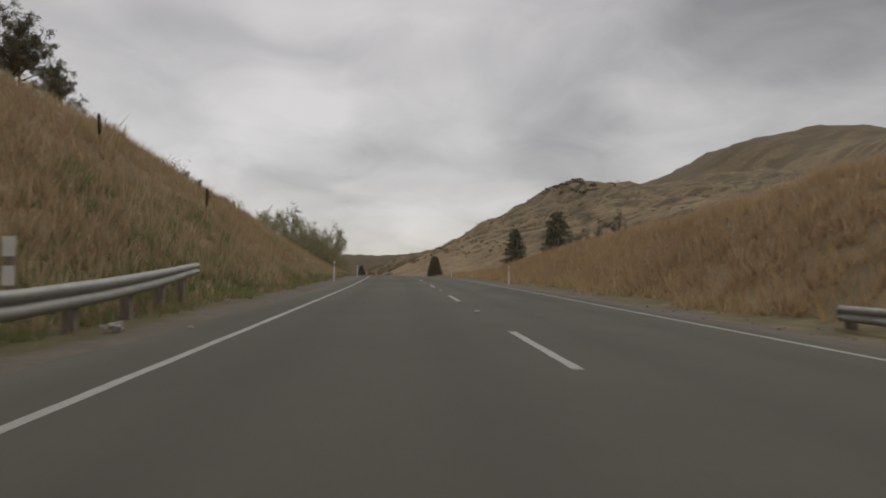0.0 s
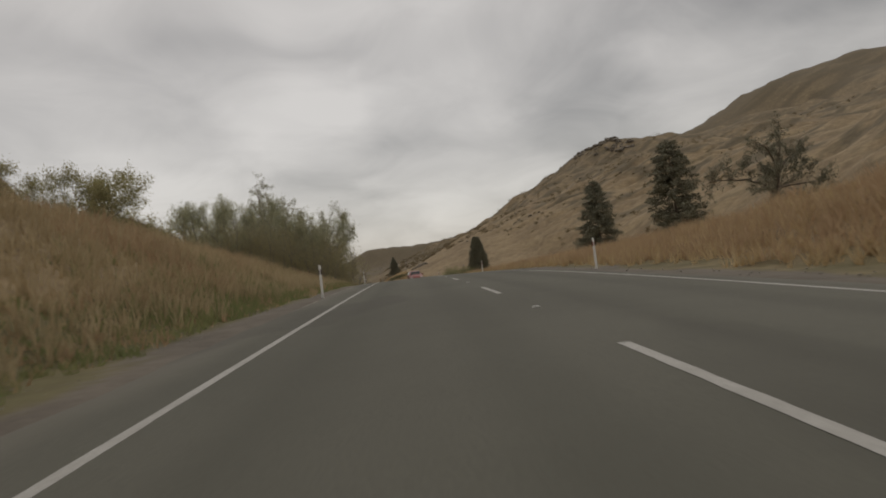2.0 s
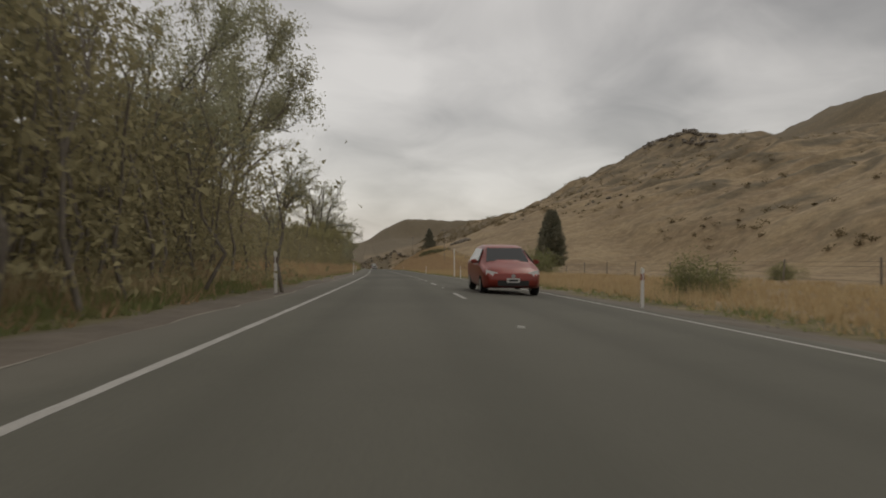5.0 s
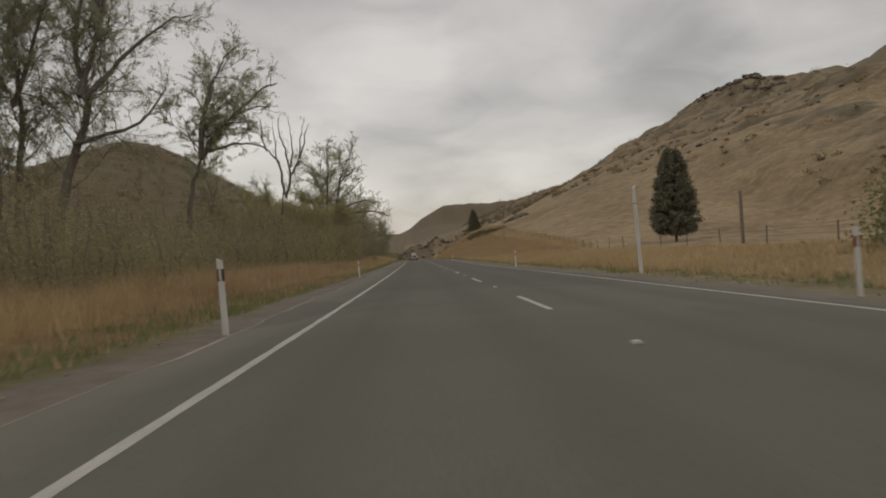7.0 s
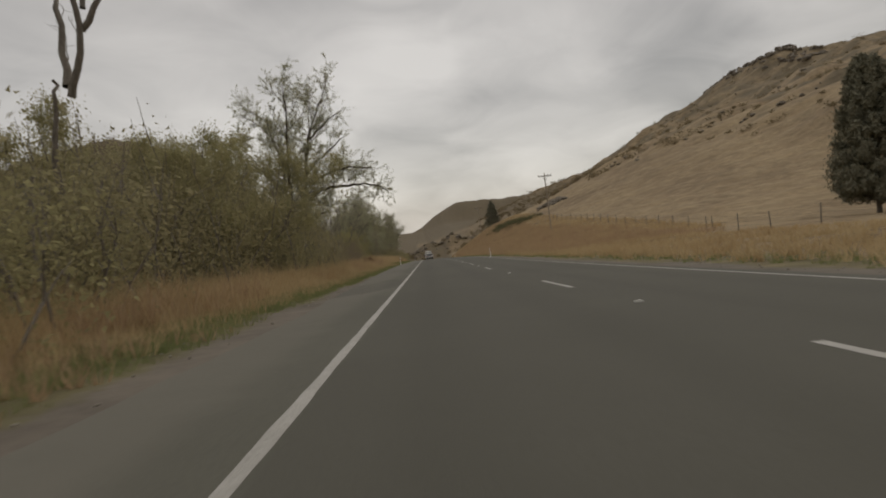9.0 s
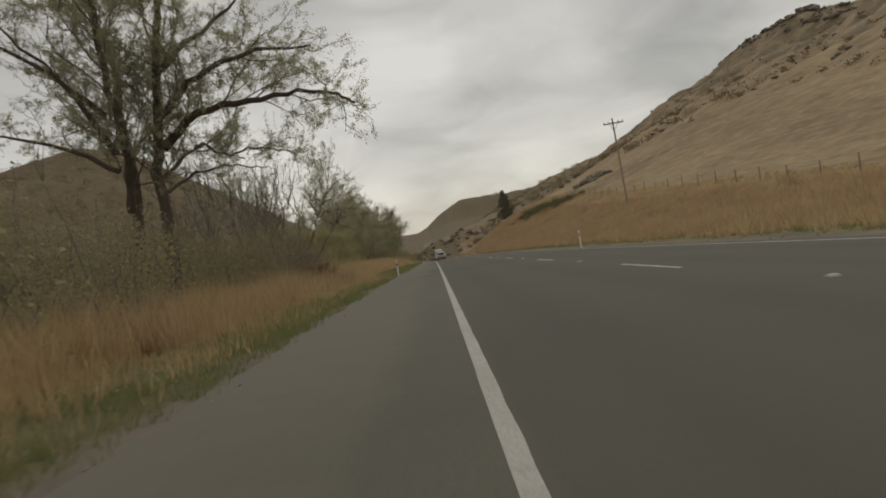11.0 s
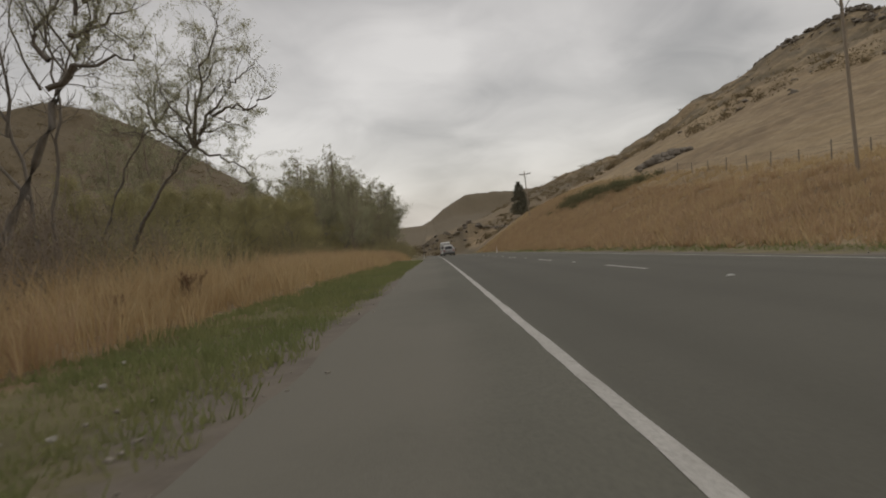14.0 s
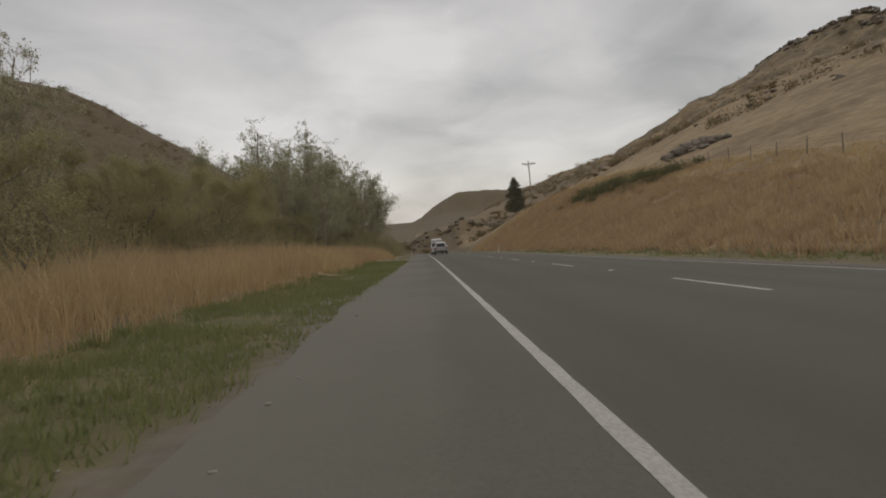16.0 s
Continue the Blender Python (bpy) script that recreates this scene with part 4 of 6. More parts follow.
def sketch_tree(name, seed, limbs, leaf_mat, label, leaf=0.1, leafy=1.0, wood=None, category="tree", sides=1.0, leaf_from=0.0, sway=0.5, twig=0.8, crowd=1.0, twigs=1.0):
    """A tree from a few main limbs, each a base radius and some (sideways, height) or (sideways, height, onward) turns; boughs, twigs and leaf sprays grow from them."""
    g = np.random.RandomState(seed)
    wood = wood or grey_bark
    tree = empty(name, Matrix(), label, category)
    stems, boughs, fine, sprays = [], [], [], []

    def line(p, d, length, n, wander, rise):
        pts, d = [p], d / np.linalg.norm(d)
        for _ in range(n - 1):
            d = d + g.normal(size=3) * wander + [0, 0, rise]
            d /= np.linalg.norm(d)
            pts.append(pts[-1] + d * length / (n - 1))
        return np.array(pts), d

    def side_way(axis, out, up):
        side = np.cross(axis, g.normal(size=3))
        side /= np.linalg.norm(side) + 1e-9
        return axis * g.uniform(0.5, 0.9) + side * out + [0, 0, up]

    for q, (r0, turns) in enumerate(limbs):
        turns = np.array(turns, float)
        depth = g.uniform(-sway, sway) * (0.35 if turns[0, 1] < 1 else 1.0)
        u = np.linspace(0, len(turns) - 1, 4 * (len(turns) - 1) + 1)
        j = np.clip(u.astype(int), 0, len(turns) - 2)
        f = (u - j)[:, None]
        p0, p1, p2, p3 = turns[np.maximum(j - 1, 0)], turns[j], turns[j + 1], turns[np.minimum(j + 2, len(turns) - 1)]
        flat = p1 + 0.5 * f * (p2 - p0 + f * (2 * p0 - 5 * p1 + 4 * p2 - p3 + f * (3 * (p1 - p2) + p3 - p0)))
        reach = np.concatenate([[0], np.cumsum(np.linalg.norm(np.diff(flat, axis=0), axis=1))])
        pts = np.stack([flat[:, 0], flat[:, 2] if turns.shape[1] == 3 else depth * reach, flat[:, 1]], 1)
        pts[1:] += g.normal(size=(len(pts) - 1, 3)) * 0.05
        long = reach[-1]
        rad = r0 * np.interp(reach / long, [0, 0.12, 1], [1.0, 0.86, 0.22])
        if turns[0, 1] < 1:
            rad[0] *= 1.35
        stems.append((pts, rad))
        count = max(3, int(long * 1.9 * crowd))
        for c in range(count):
            w = (c + g.uniform(0.1, 0.9)) / count
            if pts[0, 2] < 1 and w < 0.3:
                continue
            p = np.array([np.interp(w * long, reach, pts[:, k]) for k in range(3)])
            if p[2] < leaf_from:
                continue
            k = min(int(np.searchsorted(reach, w * long)), len(pts) - 1)
            axis = pts[k] - pts[k - 1]
            axis /= np.linalg.norm(axis) + 1e-9
            bl = min(max(long * g.uniform(0.22, 0.42) * (1.15 - 0.5 * w) * sides, 0.7), 3.6)
            br = min(0.45 * float(np.interp(w * long, reach, rad)), 0.011 * bl + 0.008)
            thick_here = g.uniform(0.35, 1.5)
            queue = [(p, side_way(axis, g.uniform(0.6, 1.1), 0.2), bl, br, 0)]
            while queue:
                start, way, size, r, depth_now = queue.pop()
                bp, _ = line(start, way, size, 6, 0.2, 0.07)
                boughs.append((bp, np.linspace(r, 0.007, 6)))
                forks = int(size * (1.3 if leafy else 0.8) + g.uniform()) if depth_now == 0 else 0
                for c in range(forks + max(2, int(size * 4.0 * twigs))):
                    v = g.uniform(0.2, 1.0)
                    k = min(int(v * 5), 4)
                    tp = bp[k] + (bp[k + 1] - bp[k]) * (v * 5 - k)
                    ax = bp[k + 1] - bp[k]
                    ax /= np.linalg.norm(ax)
                    if c < forks:
                        queue.append((tp, side_way(ax, g.uniform(0.5, 0.9), 0.15), size * g.uniform(0.35, 0.55), r * 0.5, 1))
                        continue
                    tw, td = line(tp, side_way(ax, g.uniform(0.5, 1.0), 0.1), twig * g.uniform(0.5, 1.25), 4, 0.22, -0.02)
                    fine.append((tw, np.linspace(0.0065, 0.003, 4)))
                    for _ in range(g.poisson(3.0 * leafy * thick_here)):
                        o = g.uniform(0.15, 1.0) * 3
                        k = min(int(o), 2)
                        sprays.append(np.concatenate([tw[k] + (tw[k + 1] - tw[k]) * (o - k), td]))
    v, f = tubes(stems[:1], 10)
    put("trunk", mesh_of("trunk", v, f, True), wood, tree)
    for one in stems[1:]:
        v, f = tubes([one], 8)
        put("limb", mesh_of("limb", v, f, True), wood, tree)
    parts = [tubes(boughs, 5), tubes(fine, 3)]
    v = np.concatenate([parts[0][0], parts[1][0]])
    f = np.concatenate([parts[0][1], parts[1][1] + len(parts[0][0])])
    tagged(put("branchwork", mesh_of("branchwork", v, f, True), grey_bark if wood is bark and leaf_mat is not needle else wood, tree), kind="stuff")
    if sprays:
        sp = np.array(sprays)
        many = g.randint(3, 8, len(sp))
        pl = np.repeat(sp[:, :3], many, 0)
        way = np.repeat(sp[:, 3:], many, 0) * g.uniform(0, 0.28, (len(pl), 1))
        pl = pl + way + np.clip(g.normal(size=pl.shape), -1.6, 1.6) * max(leaf * 0.75, 0.06)
        v, f = leaves(g, pl, leaf, 0.25, 2.6)
        put("crown", mesh_of("crown", v, f), leaf_mat, tree)
    return tree


def make_conifer(name, seed, height, radius, label, bare=0.06, column=0.75, density=1.0, droop=0.25, gaps=0.15, even=0.0):
    g = np.random.RandomState(seed)
    tree = empty(name, Matrix(), label, "conifer tree")
    paths = [(np.array([[0, 0, -0.5], [0.05, 0, height * 0.5], [0, 0, height]]), np.array([height * 0.017, height * 0.010, 0.02]))]
    spots = []
    z = height * bare
    while z < height * 0.985:
        u = z / height
        reach = radius * ((1 - u) ** column) * (1.0 if u > bare + 0.06 else 0.8)
        for c in range(8):
            if g.uniform() < gaps:
                continue
            a = g.uniform(0, 2 * np.pi)
            L = reach * (g.uniform(0.6, 1.15) * (1 - even) + g.uniform(0.86, 1.0) * even) + 0.15
            q = np.linspace(0, 1, 5)
            pts = np.stack([np.cos(a) * L * q, np.sin(a) * L * q, z + L * (0.12 * q - droop * q * q + 0.14 * q ** 4)], 1)
            paths.append((pts, np.linspace(0.012 + 0.012 * L, 0.004, 5)))
            m = int(62 * density * max(L, 0.5))
            t = np.sqrt(g.uniform(0.02, 1, m))
            p = np.stack([np.interp(t, q, pts[:, k]) for k in range(3)], 1) + np.clip(g.normal(size=(m, 3)), -1.7, 1.7) * [0.13, 0.13, 0.09 + 0.10 * even] * (0.5 + 0.35 * L)
            spots.append(p)
        z += (0.22 + 0.18 * (1 - u)) * (1 - 0.3 * even)
    v, f = tubes(paths, 5)
    put("trunk", mesh_of("trunk", v, f, True), bark, tree)
    v, f = leaves(g, np.concatenate(spots), 0.23, 0.35, 2.8)
    put("crown", mesh_of("crown", v, f), needle, tree)
    return tree


def make_thicket(name, seed, length, width, height, leaf_mat, label, count=5200, size=0.15, stems=26, thick=0.045, wood=None):
    """A dense clump of willow scrub, uneven on top, with stems showing."""
    g = np.random.RandomState(seed)
    bush = empty(name, Matrix(), label, "shrub thicket")
    paths, centres = [], []
    for _ in range(stems):
        x, y = g.uniform(-length / 2, length / 2), g.uniform(-width / 2, width / 2)
        hh = height * g.uniform(0.55, 1.0) * (1 - 0.35 * (2 * x / length) ** 2)
        q = np.linspace(0, 1, 5)
        w = np.cumsum(g.normal(size=(5, 2)) * 0.22, 0)
        pts = np.stack([x + w[:, 0], y + w[:, 1], hh * q - 0.3 * (1 - q)], 1)
        paths.append((pts, np.linspace(thick, thick * 0.2, 5)))
        for _ in range(3):
            k, hs = g.randint(2, 5), height * g.uniform(0.10, 0.24)
            tip = pts[k] + [g.normal() * 0.3, g.normal() * 0.3, hs]
            paths.append((np.stack([pts[k], (pts[k] + tip) / 2 + g.normal(size=3) * 0.05, tip]), np.array([0.014, 0.010, 0.005])))
        for u in np.linspace(0.15, 1.0, 6):
            centres.append((*[np.interp(u, q, pts[:, k]) for k in range(3)], 0.55 + 0.35 * (1 - u)))
    v, f = tubes(paths, 5)
    tagged(put("underwood", mesh_of("underwood", v, f, True), wood or grey_bark, bush), kind="stuff")
    c = np.array(centres)
    pick = g.randint(0, len(c), count)
    p = c[pick, :3] + g.normal(size=(count, 3)) * c[pick, 3:4] * [0.75, 0.75, 0.6]
    p[:, 2] = np.maximum(p[:, 2], 0.05)
    v, f = leaves(g, p, size * 1.15, 0.1, 2.0)
    put("foliage", mesh_of("foliage", v, f), leaf_mat, bush)
    return bush


def plant(model, used, s, lat, scale, turn=0.0, squash=1.0, lean=0.0, label="", dz=None):
    """Stand the model itself, or a copy of it, at a place."""
    m = standing(s, lat, dz, turn) @ Matrix.Rotation(radians(lean), 4, "Y")
    if model not in used:
        used.add(model)
        ob = model
    else:
        ob = copy_thing(model, Matrix())
    ob.matrix_world = m
    ob.scale = (scale * squash, scale * squash, scale)
    if label:
        ob["label"] = label
    return ob


used = set()
spruce = make_conifer("conifer", 11, 12.0, 4.1, "dark green spruce with drooping branches in dry paddock", 0.03, 0.62, 1.0, 0.30, 0.12)
column = make_conifer("conifer", 12, 13.0, 3.7, "dense dark columnar conifer with short bare trunk", 0.09, 0.50, 1.5, 0.08, 0.04, 0.6)
rough_pine = make_conifer("conifer", 13, 12.0, 3.7, "broad ragged dark conifer on grass slope", 0.05, 0.45, 0.9, 0.28, 0.2)
plant(spruce, used, 142.0, 33.2, 1.06, 20)
plant(rough_pine, used, 120.4, 34.8, 1.13, 70)
plant(column, used, 243.5, 35.3, 1.03, 0)
plant(spruce, used, 568, 39, 1.3, 140, label="dark conifer alone on a far grass spur")
straggler = sketch_tree("pine_tree", 14, [(0.26, [(0, -0.5), (-0.3, 2.5), (-0.4, 5.0)]), (0.16, [(-0.4, 4.7), (-2.7, 6.3), (-5.0, 6.8), (-7.5, 6.8)]), (0.18, [(-0.4, 4.7), (0.3, 8.5), (0.6, 12.2)]), (0.15, [(-0.3, 6.4), (3.1, 8.8), (5.6, 9.7)]), (0.15, [(-0.4, 5.3), (3.8, 5.4), (7.6, 5.5)]), (0.13, [(-0.1, 8.0), (-2.2, 9.9), (-4.0, 9.8)])], needle, "straggling open dark pine with spreading limbs on grass slope", 0.2, 1.2, bark, "pine tree", 0.9, 3.0)
plant(straggler, used, 112.0, 43.0, 1.0)

pine = sketch_tree("pine_tree", 21, [(0.24, [(0, -0.5), (0.2, 2.5), (0.1, 5.0), (0.3, 8.6)]), (0.14, [(0.1, 3.4), (1.8, 5.4), (3.6, 6.6)]), (0.14, [(0.1, 3.8), (-1.8, 6.0), (-3.6, 7.0)]), (0.12, [(0.1, 5.0), (1.6, 7.4), (2.6, 8.4)]), (0.12, [(0.1, 5.0), (-1.4, 7.8), (-2.4, 8.8)]), (0.10, [(0.15, 2.6), (2.4, 3.8), (4.4, 4.4)])], needle, "spreading dark pine with rounded crown on bank top", 0.22, 2.2, bark, "pine tree", 0.9, 3.0, 0.7)
for s, lat, sc, tn in ((113.5, -52.5, 0.98, 0), (107, -55, 1.25, 15), (99, -58, 1.3, 160), (110, -57, 1.0, 200), (127, -49, 0.32, 230)):
    plant(pine, used, s, lat, sc, tn)

willow = sketch_tree("willow_tree", 31, [(0.26, [(-3.3, -0.5), (-3.4, 4.0), (-3.1, 10.1), (-3.8, 15.8), (-4.4, 18.6)]), (0.26, [(-3.0, -0.5), (-2.9, 4.5), (-2.2, 11.3), (-2.8, 15.3), (-1.8, 19.5)]), (0.14, [(-2.2, 11.3), (-0.6, 16.1), (0.8, 20.8)]), (0.36, [(-0.9, -0.5), (-0.5, 4.5), (0.4, 8.1), (1.5, 11.6), (0.8, 15.1), (2.1, 20.6)]), (0.20, [(1.5, 11.6), (2.3, 14.6), (3.3, 18.9), (5.4, 19.6)]), (0.18, [(1.7, 11.4), (3.6, 13.7), (6.1, 16.0), (7.4, 16.4)]), (0.15, [(0.9, 9.0), (4.4, 10.1), (5.9, 12.5)]), (0.12, [(-3.1, 9.5), (-5.2, 13.0), (-5.6, 16.2)])], willow_leaf, "tall open many-stemmed willow with thinning autumn leaves", 0.09, 1.9, sway=0.3, leaf_from=5.0, crowd=1.25)
fork_tree = sketch_tree("willow_tree", 80, [(0.34, [(-1.2, -0.5), (-0.7, 3.0), (-0.2, 6.1), (0.5, 8.1)]), (0.20, [(0.5, 8.1), (0.9, 11.2), (2.0, 14.0), (3.1, 15.0)]), (0.20, [(0.5, 8.1), (2.2, 10.8), (4.0, 12.8), (4.8, 13.2)]), (0.13, [(0.6, 8.3), (1.6, 9.8), (3.6, 10.9), (4.9, 11.0)]), (0.11, [(1.0, 8.5), (3.0, 8.9), (4.4, 8.5)]), (0.10, [(0.9, 9.4), (2.6, 10.0), (3.9, 9.9)]), (0.15, [(0.5, 8.1), (0.6, 11.6), (1.0, 14.2)])], willow_leaf, "tall forked willow with fine grey-green foliage", 0.07, 5.5, leaf_from=6.0)
broad = sketch_tree("willow_tree", 70, [(0.30, [(-1.6, -0.5), (-1.6, 4.5), (-1.6, 7.1), (-1.9, 8.9), (-1.9, 11.2), (-2.8, 14.4), (-3.2, 16.2)]), (0.16, [(-1.7, 7.4), (-2.7, 10.3), (-4.0, 12.1)]), (0.20, [(-1.5, 5.0), (-1.0, 7.0), (-0.8, 9.5), (-0.5, 12.0), (0.0, 15.4), (0.1, 17.2)]), (0.33, [(-0.5, -0.5), (-0.2, 3.0), (-0.1, 5.8), (0.2, 8.1), (0.8, 11.8), (1.4, 14.2), (2.8, 17.0)]), (0.20, [(0.2, 7.3, 0.0), (1.7, 8.5, 0.3), (3.8, 8.7, 0.5), (5.9, 8.7, 0.1), (7.5, 8.2, -0.4), (8.1, 7.7, -0.6)]), (0.17, [(0.3, 8.6), (1.7, 9.6), (3.3, 10.1), (5.1, 10.3), (6.9, 10.0)]), (0.14, [(0.7, 10.5), (2.3, 11.9), (4.4, 13.6)]), (0.10, [(-0.05, 6.2, 0.2), (0.5, 7.3, 1.8), (0.9, 7.7, 2.8), (1.8, 7.1, 3.1), (2.7, 7.3, 3.3), (4.0, 7.1, 3.4), (4.8, 6.7, 3.5)]), (0.08, [(-0.1, 5.6, 0.2), (0.8, 6.3, 1.5), (1.9, 6.5, 2.0), (2.9, 6.4, 2.4), (3.7, 6.2, 2.8)]), (0.12, [(1.2, 13.4), (3.0, 14.8), (4.4, 15.6)]), (0.13, [(-1.9, 9.0), (-4.0, 11.3), (-6.6, 12.8)]), (0.12, [(-1.7, 6.7), (-4.2, 8.2), (-6.8, 9.0)])], willow_leaf, "broad double-trunked willow with long limb and sparse leaves", 0.068, 4.2, bark, leaf_from=5.5)
leaning = sketch_tree("willow_tree", 32, [(0.15, [(-2.3, -0.5), (-1.8, 1.7), (-0.8, 3.9), (-0.1, 5.5), (0.4, 6.4), (0.95, 7.3), (1.2, 8.3), (1.3, 9.0)]), (0.07, [(-0.1, 5.4), (0.6, 5.7), (1.4, 5.8), (2.1, 5.8)]), (0.07, [(0.9, 7.2), (1.6, 7.7), (2.3, 8.1)]), (0.06, [(0.0, 6.0), (-0.3, 6.6), (0.2, 7.4), (0.5, 8.2)]), (0.05, [(0.7, 6.9), (0.7, 8.0), (0.7, 8.8)]), (0.06, [(0.5, 6.5), (1.2, 6.7), (1.9, 7.1)])], willow_leaf, "leaning willow with thin grey-green foliage", 0.046, 6.5, sides=0.95, leaf_from=5.2, sway=0.35, twig=0.7, crowd=1.5)
slender = sketch_tree("willow_tree", 34, [(0.09, [(-3.6, -0.4), (-2.6, 2.0), (-1.8, 3.5), (-0.8, 5.2), (-0.1, 6.2)]), (0.05, [(-0.1, 6.2), (0.1, 7.6), (0.3, 9.0)]), (0.045, [(-0.1, 6.2), (-0.5, 7.4), (-0.5, 8.2)]), (0.045, [(-0.1, 6.2), (0.6, 7.3), (0.9, 8.1)]), (0.035, [(-0.3, 5.9), (-1.2, 6.2), (-2.0, 6.3)])], willow_leaf, "slender leaning willow with open leafy top", 0.046, 6.5, sides=0.85, leaf_from=5.4, sway=0.3, twig=0.65, crowd=1.6)
spreading = sketch_tree("willow_tree", 33, [(0.12, [(-3.2, -0.4), (-2.7, 1.2), (-2.0, 2.5), (-0.9, 4.1), (0.0, 5.1)]), (0.075, [(0.0, 5.1), (0.4, 6.6), (0.8, 7.5), (1.4, 8.5), (1.5, 9.0)]), (0.08, [(0.0, 5.1), (0.4, 5.7), (0.9, 6.1), (1.4, 6.3), (2.0, 6.2), (2.4, 6.4), (2.7, 6.5)]), (0.06, [(0.2, 5.5), (1.2, 6.6), (1.6, 6.9), (2.0, 7.15), (2.4, 7.35)]), (0.06, [(-0.05, 5.2), (-0.2, 6.3), (-0.1, 7.3), (0.2, 8.2), (0.4, 8.7)]), (0.05, [(-0.2, 5.0), (-0.7, 5.5), (-1.4, 5.7), (-2.2, 5.7)]), (0.045, [(0.1, 5.1), (0.6, 4.8), (1.1, 4.6), (1.5, 4.3), (1.65, 3.95), (1.9, 3.9), (2.15, 3.9)]), (0.04, [(0.8, 7.5), (1.3, 8.0), (1.7, 8.3)]), (0.05, [(-0.1, 5.9), (-0.8, 6.8), (-1.1, 7.5)])], willow_leaf, "spreading small willow with open rounded leafy crown", 0.046, 6.5, sides=0.9, leaf_from=3.8, sway=0.35, twig=0.7, crowd=1.5)
bare = sketch_tree("dead_tree", 57, [(0.20, [(-0.7, -0.5), (-0.7, 3.2), (-0.5, 5.9), (-0.4, 6.8)]), (0.12, [(-0.4, 6.8), (-0.7, 9.1), (-1.5, 10.4), (-2.4, 11.1), (-3.0, 11.3)]), (0.07, [(-1.5, 10.3), (-1.9, 11.8), (-1.9, 13.0)]), (0.07, [(-0.7, 9.3), (-0.9, 11.4), (-0.9, 12.6)]), (0.12, [(-0.3, 6.5), (0.2, 8.3), (0.0, 10.4), (-0.3, 11.3), (-0.2, 12.8)]), (0.08, [(0.3, 8.9), (0.4, 11.3), (0.2, 12.9)]), (0.10, [(0.2, 8.3), (1.1, 9.7), (1.7, 11.7), (1.9, 12.3)]), (0.07, [(1.0, 9.5), (1.2, 11.2), (1.6, 12.8)])], None, "dead grey tree with bare upright branches", 0.1, 0.0, None, "dead tree", 0.5, 7.0, 0.3, 0.45, 0.45, 0.35)
bare3 = sketch_tree("dead_tree", 59, [(0.085, [(0.2, -0.4), (0.2, 2.5), (-0.2, 5.2), (-1.2, 7.4), (-1.6, 9.6)]), (0.055, [(-0.2, 5.2), (0.0, 7.4), (-0.5, 10.2)]), (0.08, [(0.8, -0.4), (0.7, 3.0), (1.1, 5.6), (0.9, 8.0), (1.4, 9.8)]), (0.045, [(1.1, 5.6), (2.0, 7.6), (2.1, 9.4)]), (0.055, [(0.2, 3.4), (-1.4, 5.6), (-2.4, 7.6), (-2.5, 9.0)]), (0.045, [(0.9, 6.4), (0.3, 8.2), (0.6, 9.8)]), (0.07, [(-0.9, -0.4), (-1.3, 3.2), (-1.0, 5.8), (-1.7, 8.2), (-1.5, 10.0)]), (0.04, [(-1.0, 5.8), (-0.4, 7.6), (-0.7, 9.4)])], None, "dead willow with many bare wavy upright stems", 0.1, 0.0, None, "dead tree", 0.6, 4.5, 0.25, 0.5, 0.9, 0.6)
bare2 = make_tree("dead_tree", 35, 10.0, 0.5, 3, None, 0, 0, 0, "dead willow with many bare stems", grey_bark, category="dead tree", bare_to=0.25, kids=4, stems=4)
poplar = make_tree("poplar_tree", 36, 12.0, 0.38, 3, pale_leaf, 0.12, 10, 0.40, "slender pale poplar with sparse leaves above thicket", grey_bark, bare_to=0.2, kids=5, lift=1.2)
upright = sketch_tree("poplar_tree", 38, [(0.15, [(0, -0.5), (0.1, 4.0), (0.0, 8.0), (0.2, 12.0)]), (0.07, [(0.05, 2.6), (1.1, 5.5), (1.6, 9.0)]), (0.07, [(0.05, 3.2), (-1.2, 6.2), (-1.7, 9.6)]), (0.06, [(0.0, 5.0), (0.8, 8.0), (1.1, 10.8)]), (0.06, [(0.0, 5.6), (-0.7, 8.4), (-1.0, 11.2)]), (0.06, [(0.05, 1.8), (1.8, 4.0), (2.6, 6.6)]), (0.06, [(0.05, 2.0), (-1.9, 4.2), (-2.6, 6.4)])], pale_leaf, "upright poplar with pale stem and spiky leafy shoots", 0.13, 1.7, stem_bark, "poplar tree", 0.55, 1.5, 0.6, 0.6, 0.8, 0.8)
poplar2 = make_tree("poplar_tree", 37, 11.0, 0.45, 3, willow_leaf, 0.12, 9, 0.38, "bushy grey-green willow above the thicket", grey_bark, bare_to=0.15, kids=5)
olive_tree = make_tree("willow_tree", 58, 9.0, 0.75, 3, yellow_leaf, 0.12, 9, 0.42, "low spreading willow with olive-yellow leaves", grey_bark, bare_to=0.15, kids=5, stems=2)
thick = make_thicket("thicket", 41, 8.0, 5.0, 4.6, thicket_leaf, "dense dark willow scrub beside the grass verge", 10000, 0.095)
thick2 = make_thicket("thicket", 42, 8.0, 5.0, 4.0, yellow_leaf, "dense yellow-green willow scrub beside the verge", 9500, 0.095)
thick3 = make_thicket("thicket", 43, 7.0, 4.5, 5.2, thicket_leaf, "tall dark tangled willow scrub", 10500, 0.095)

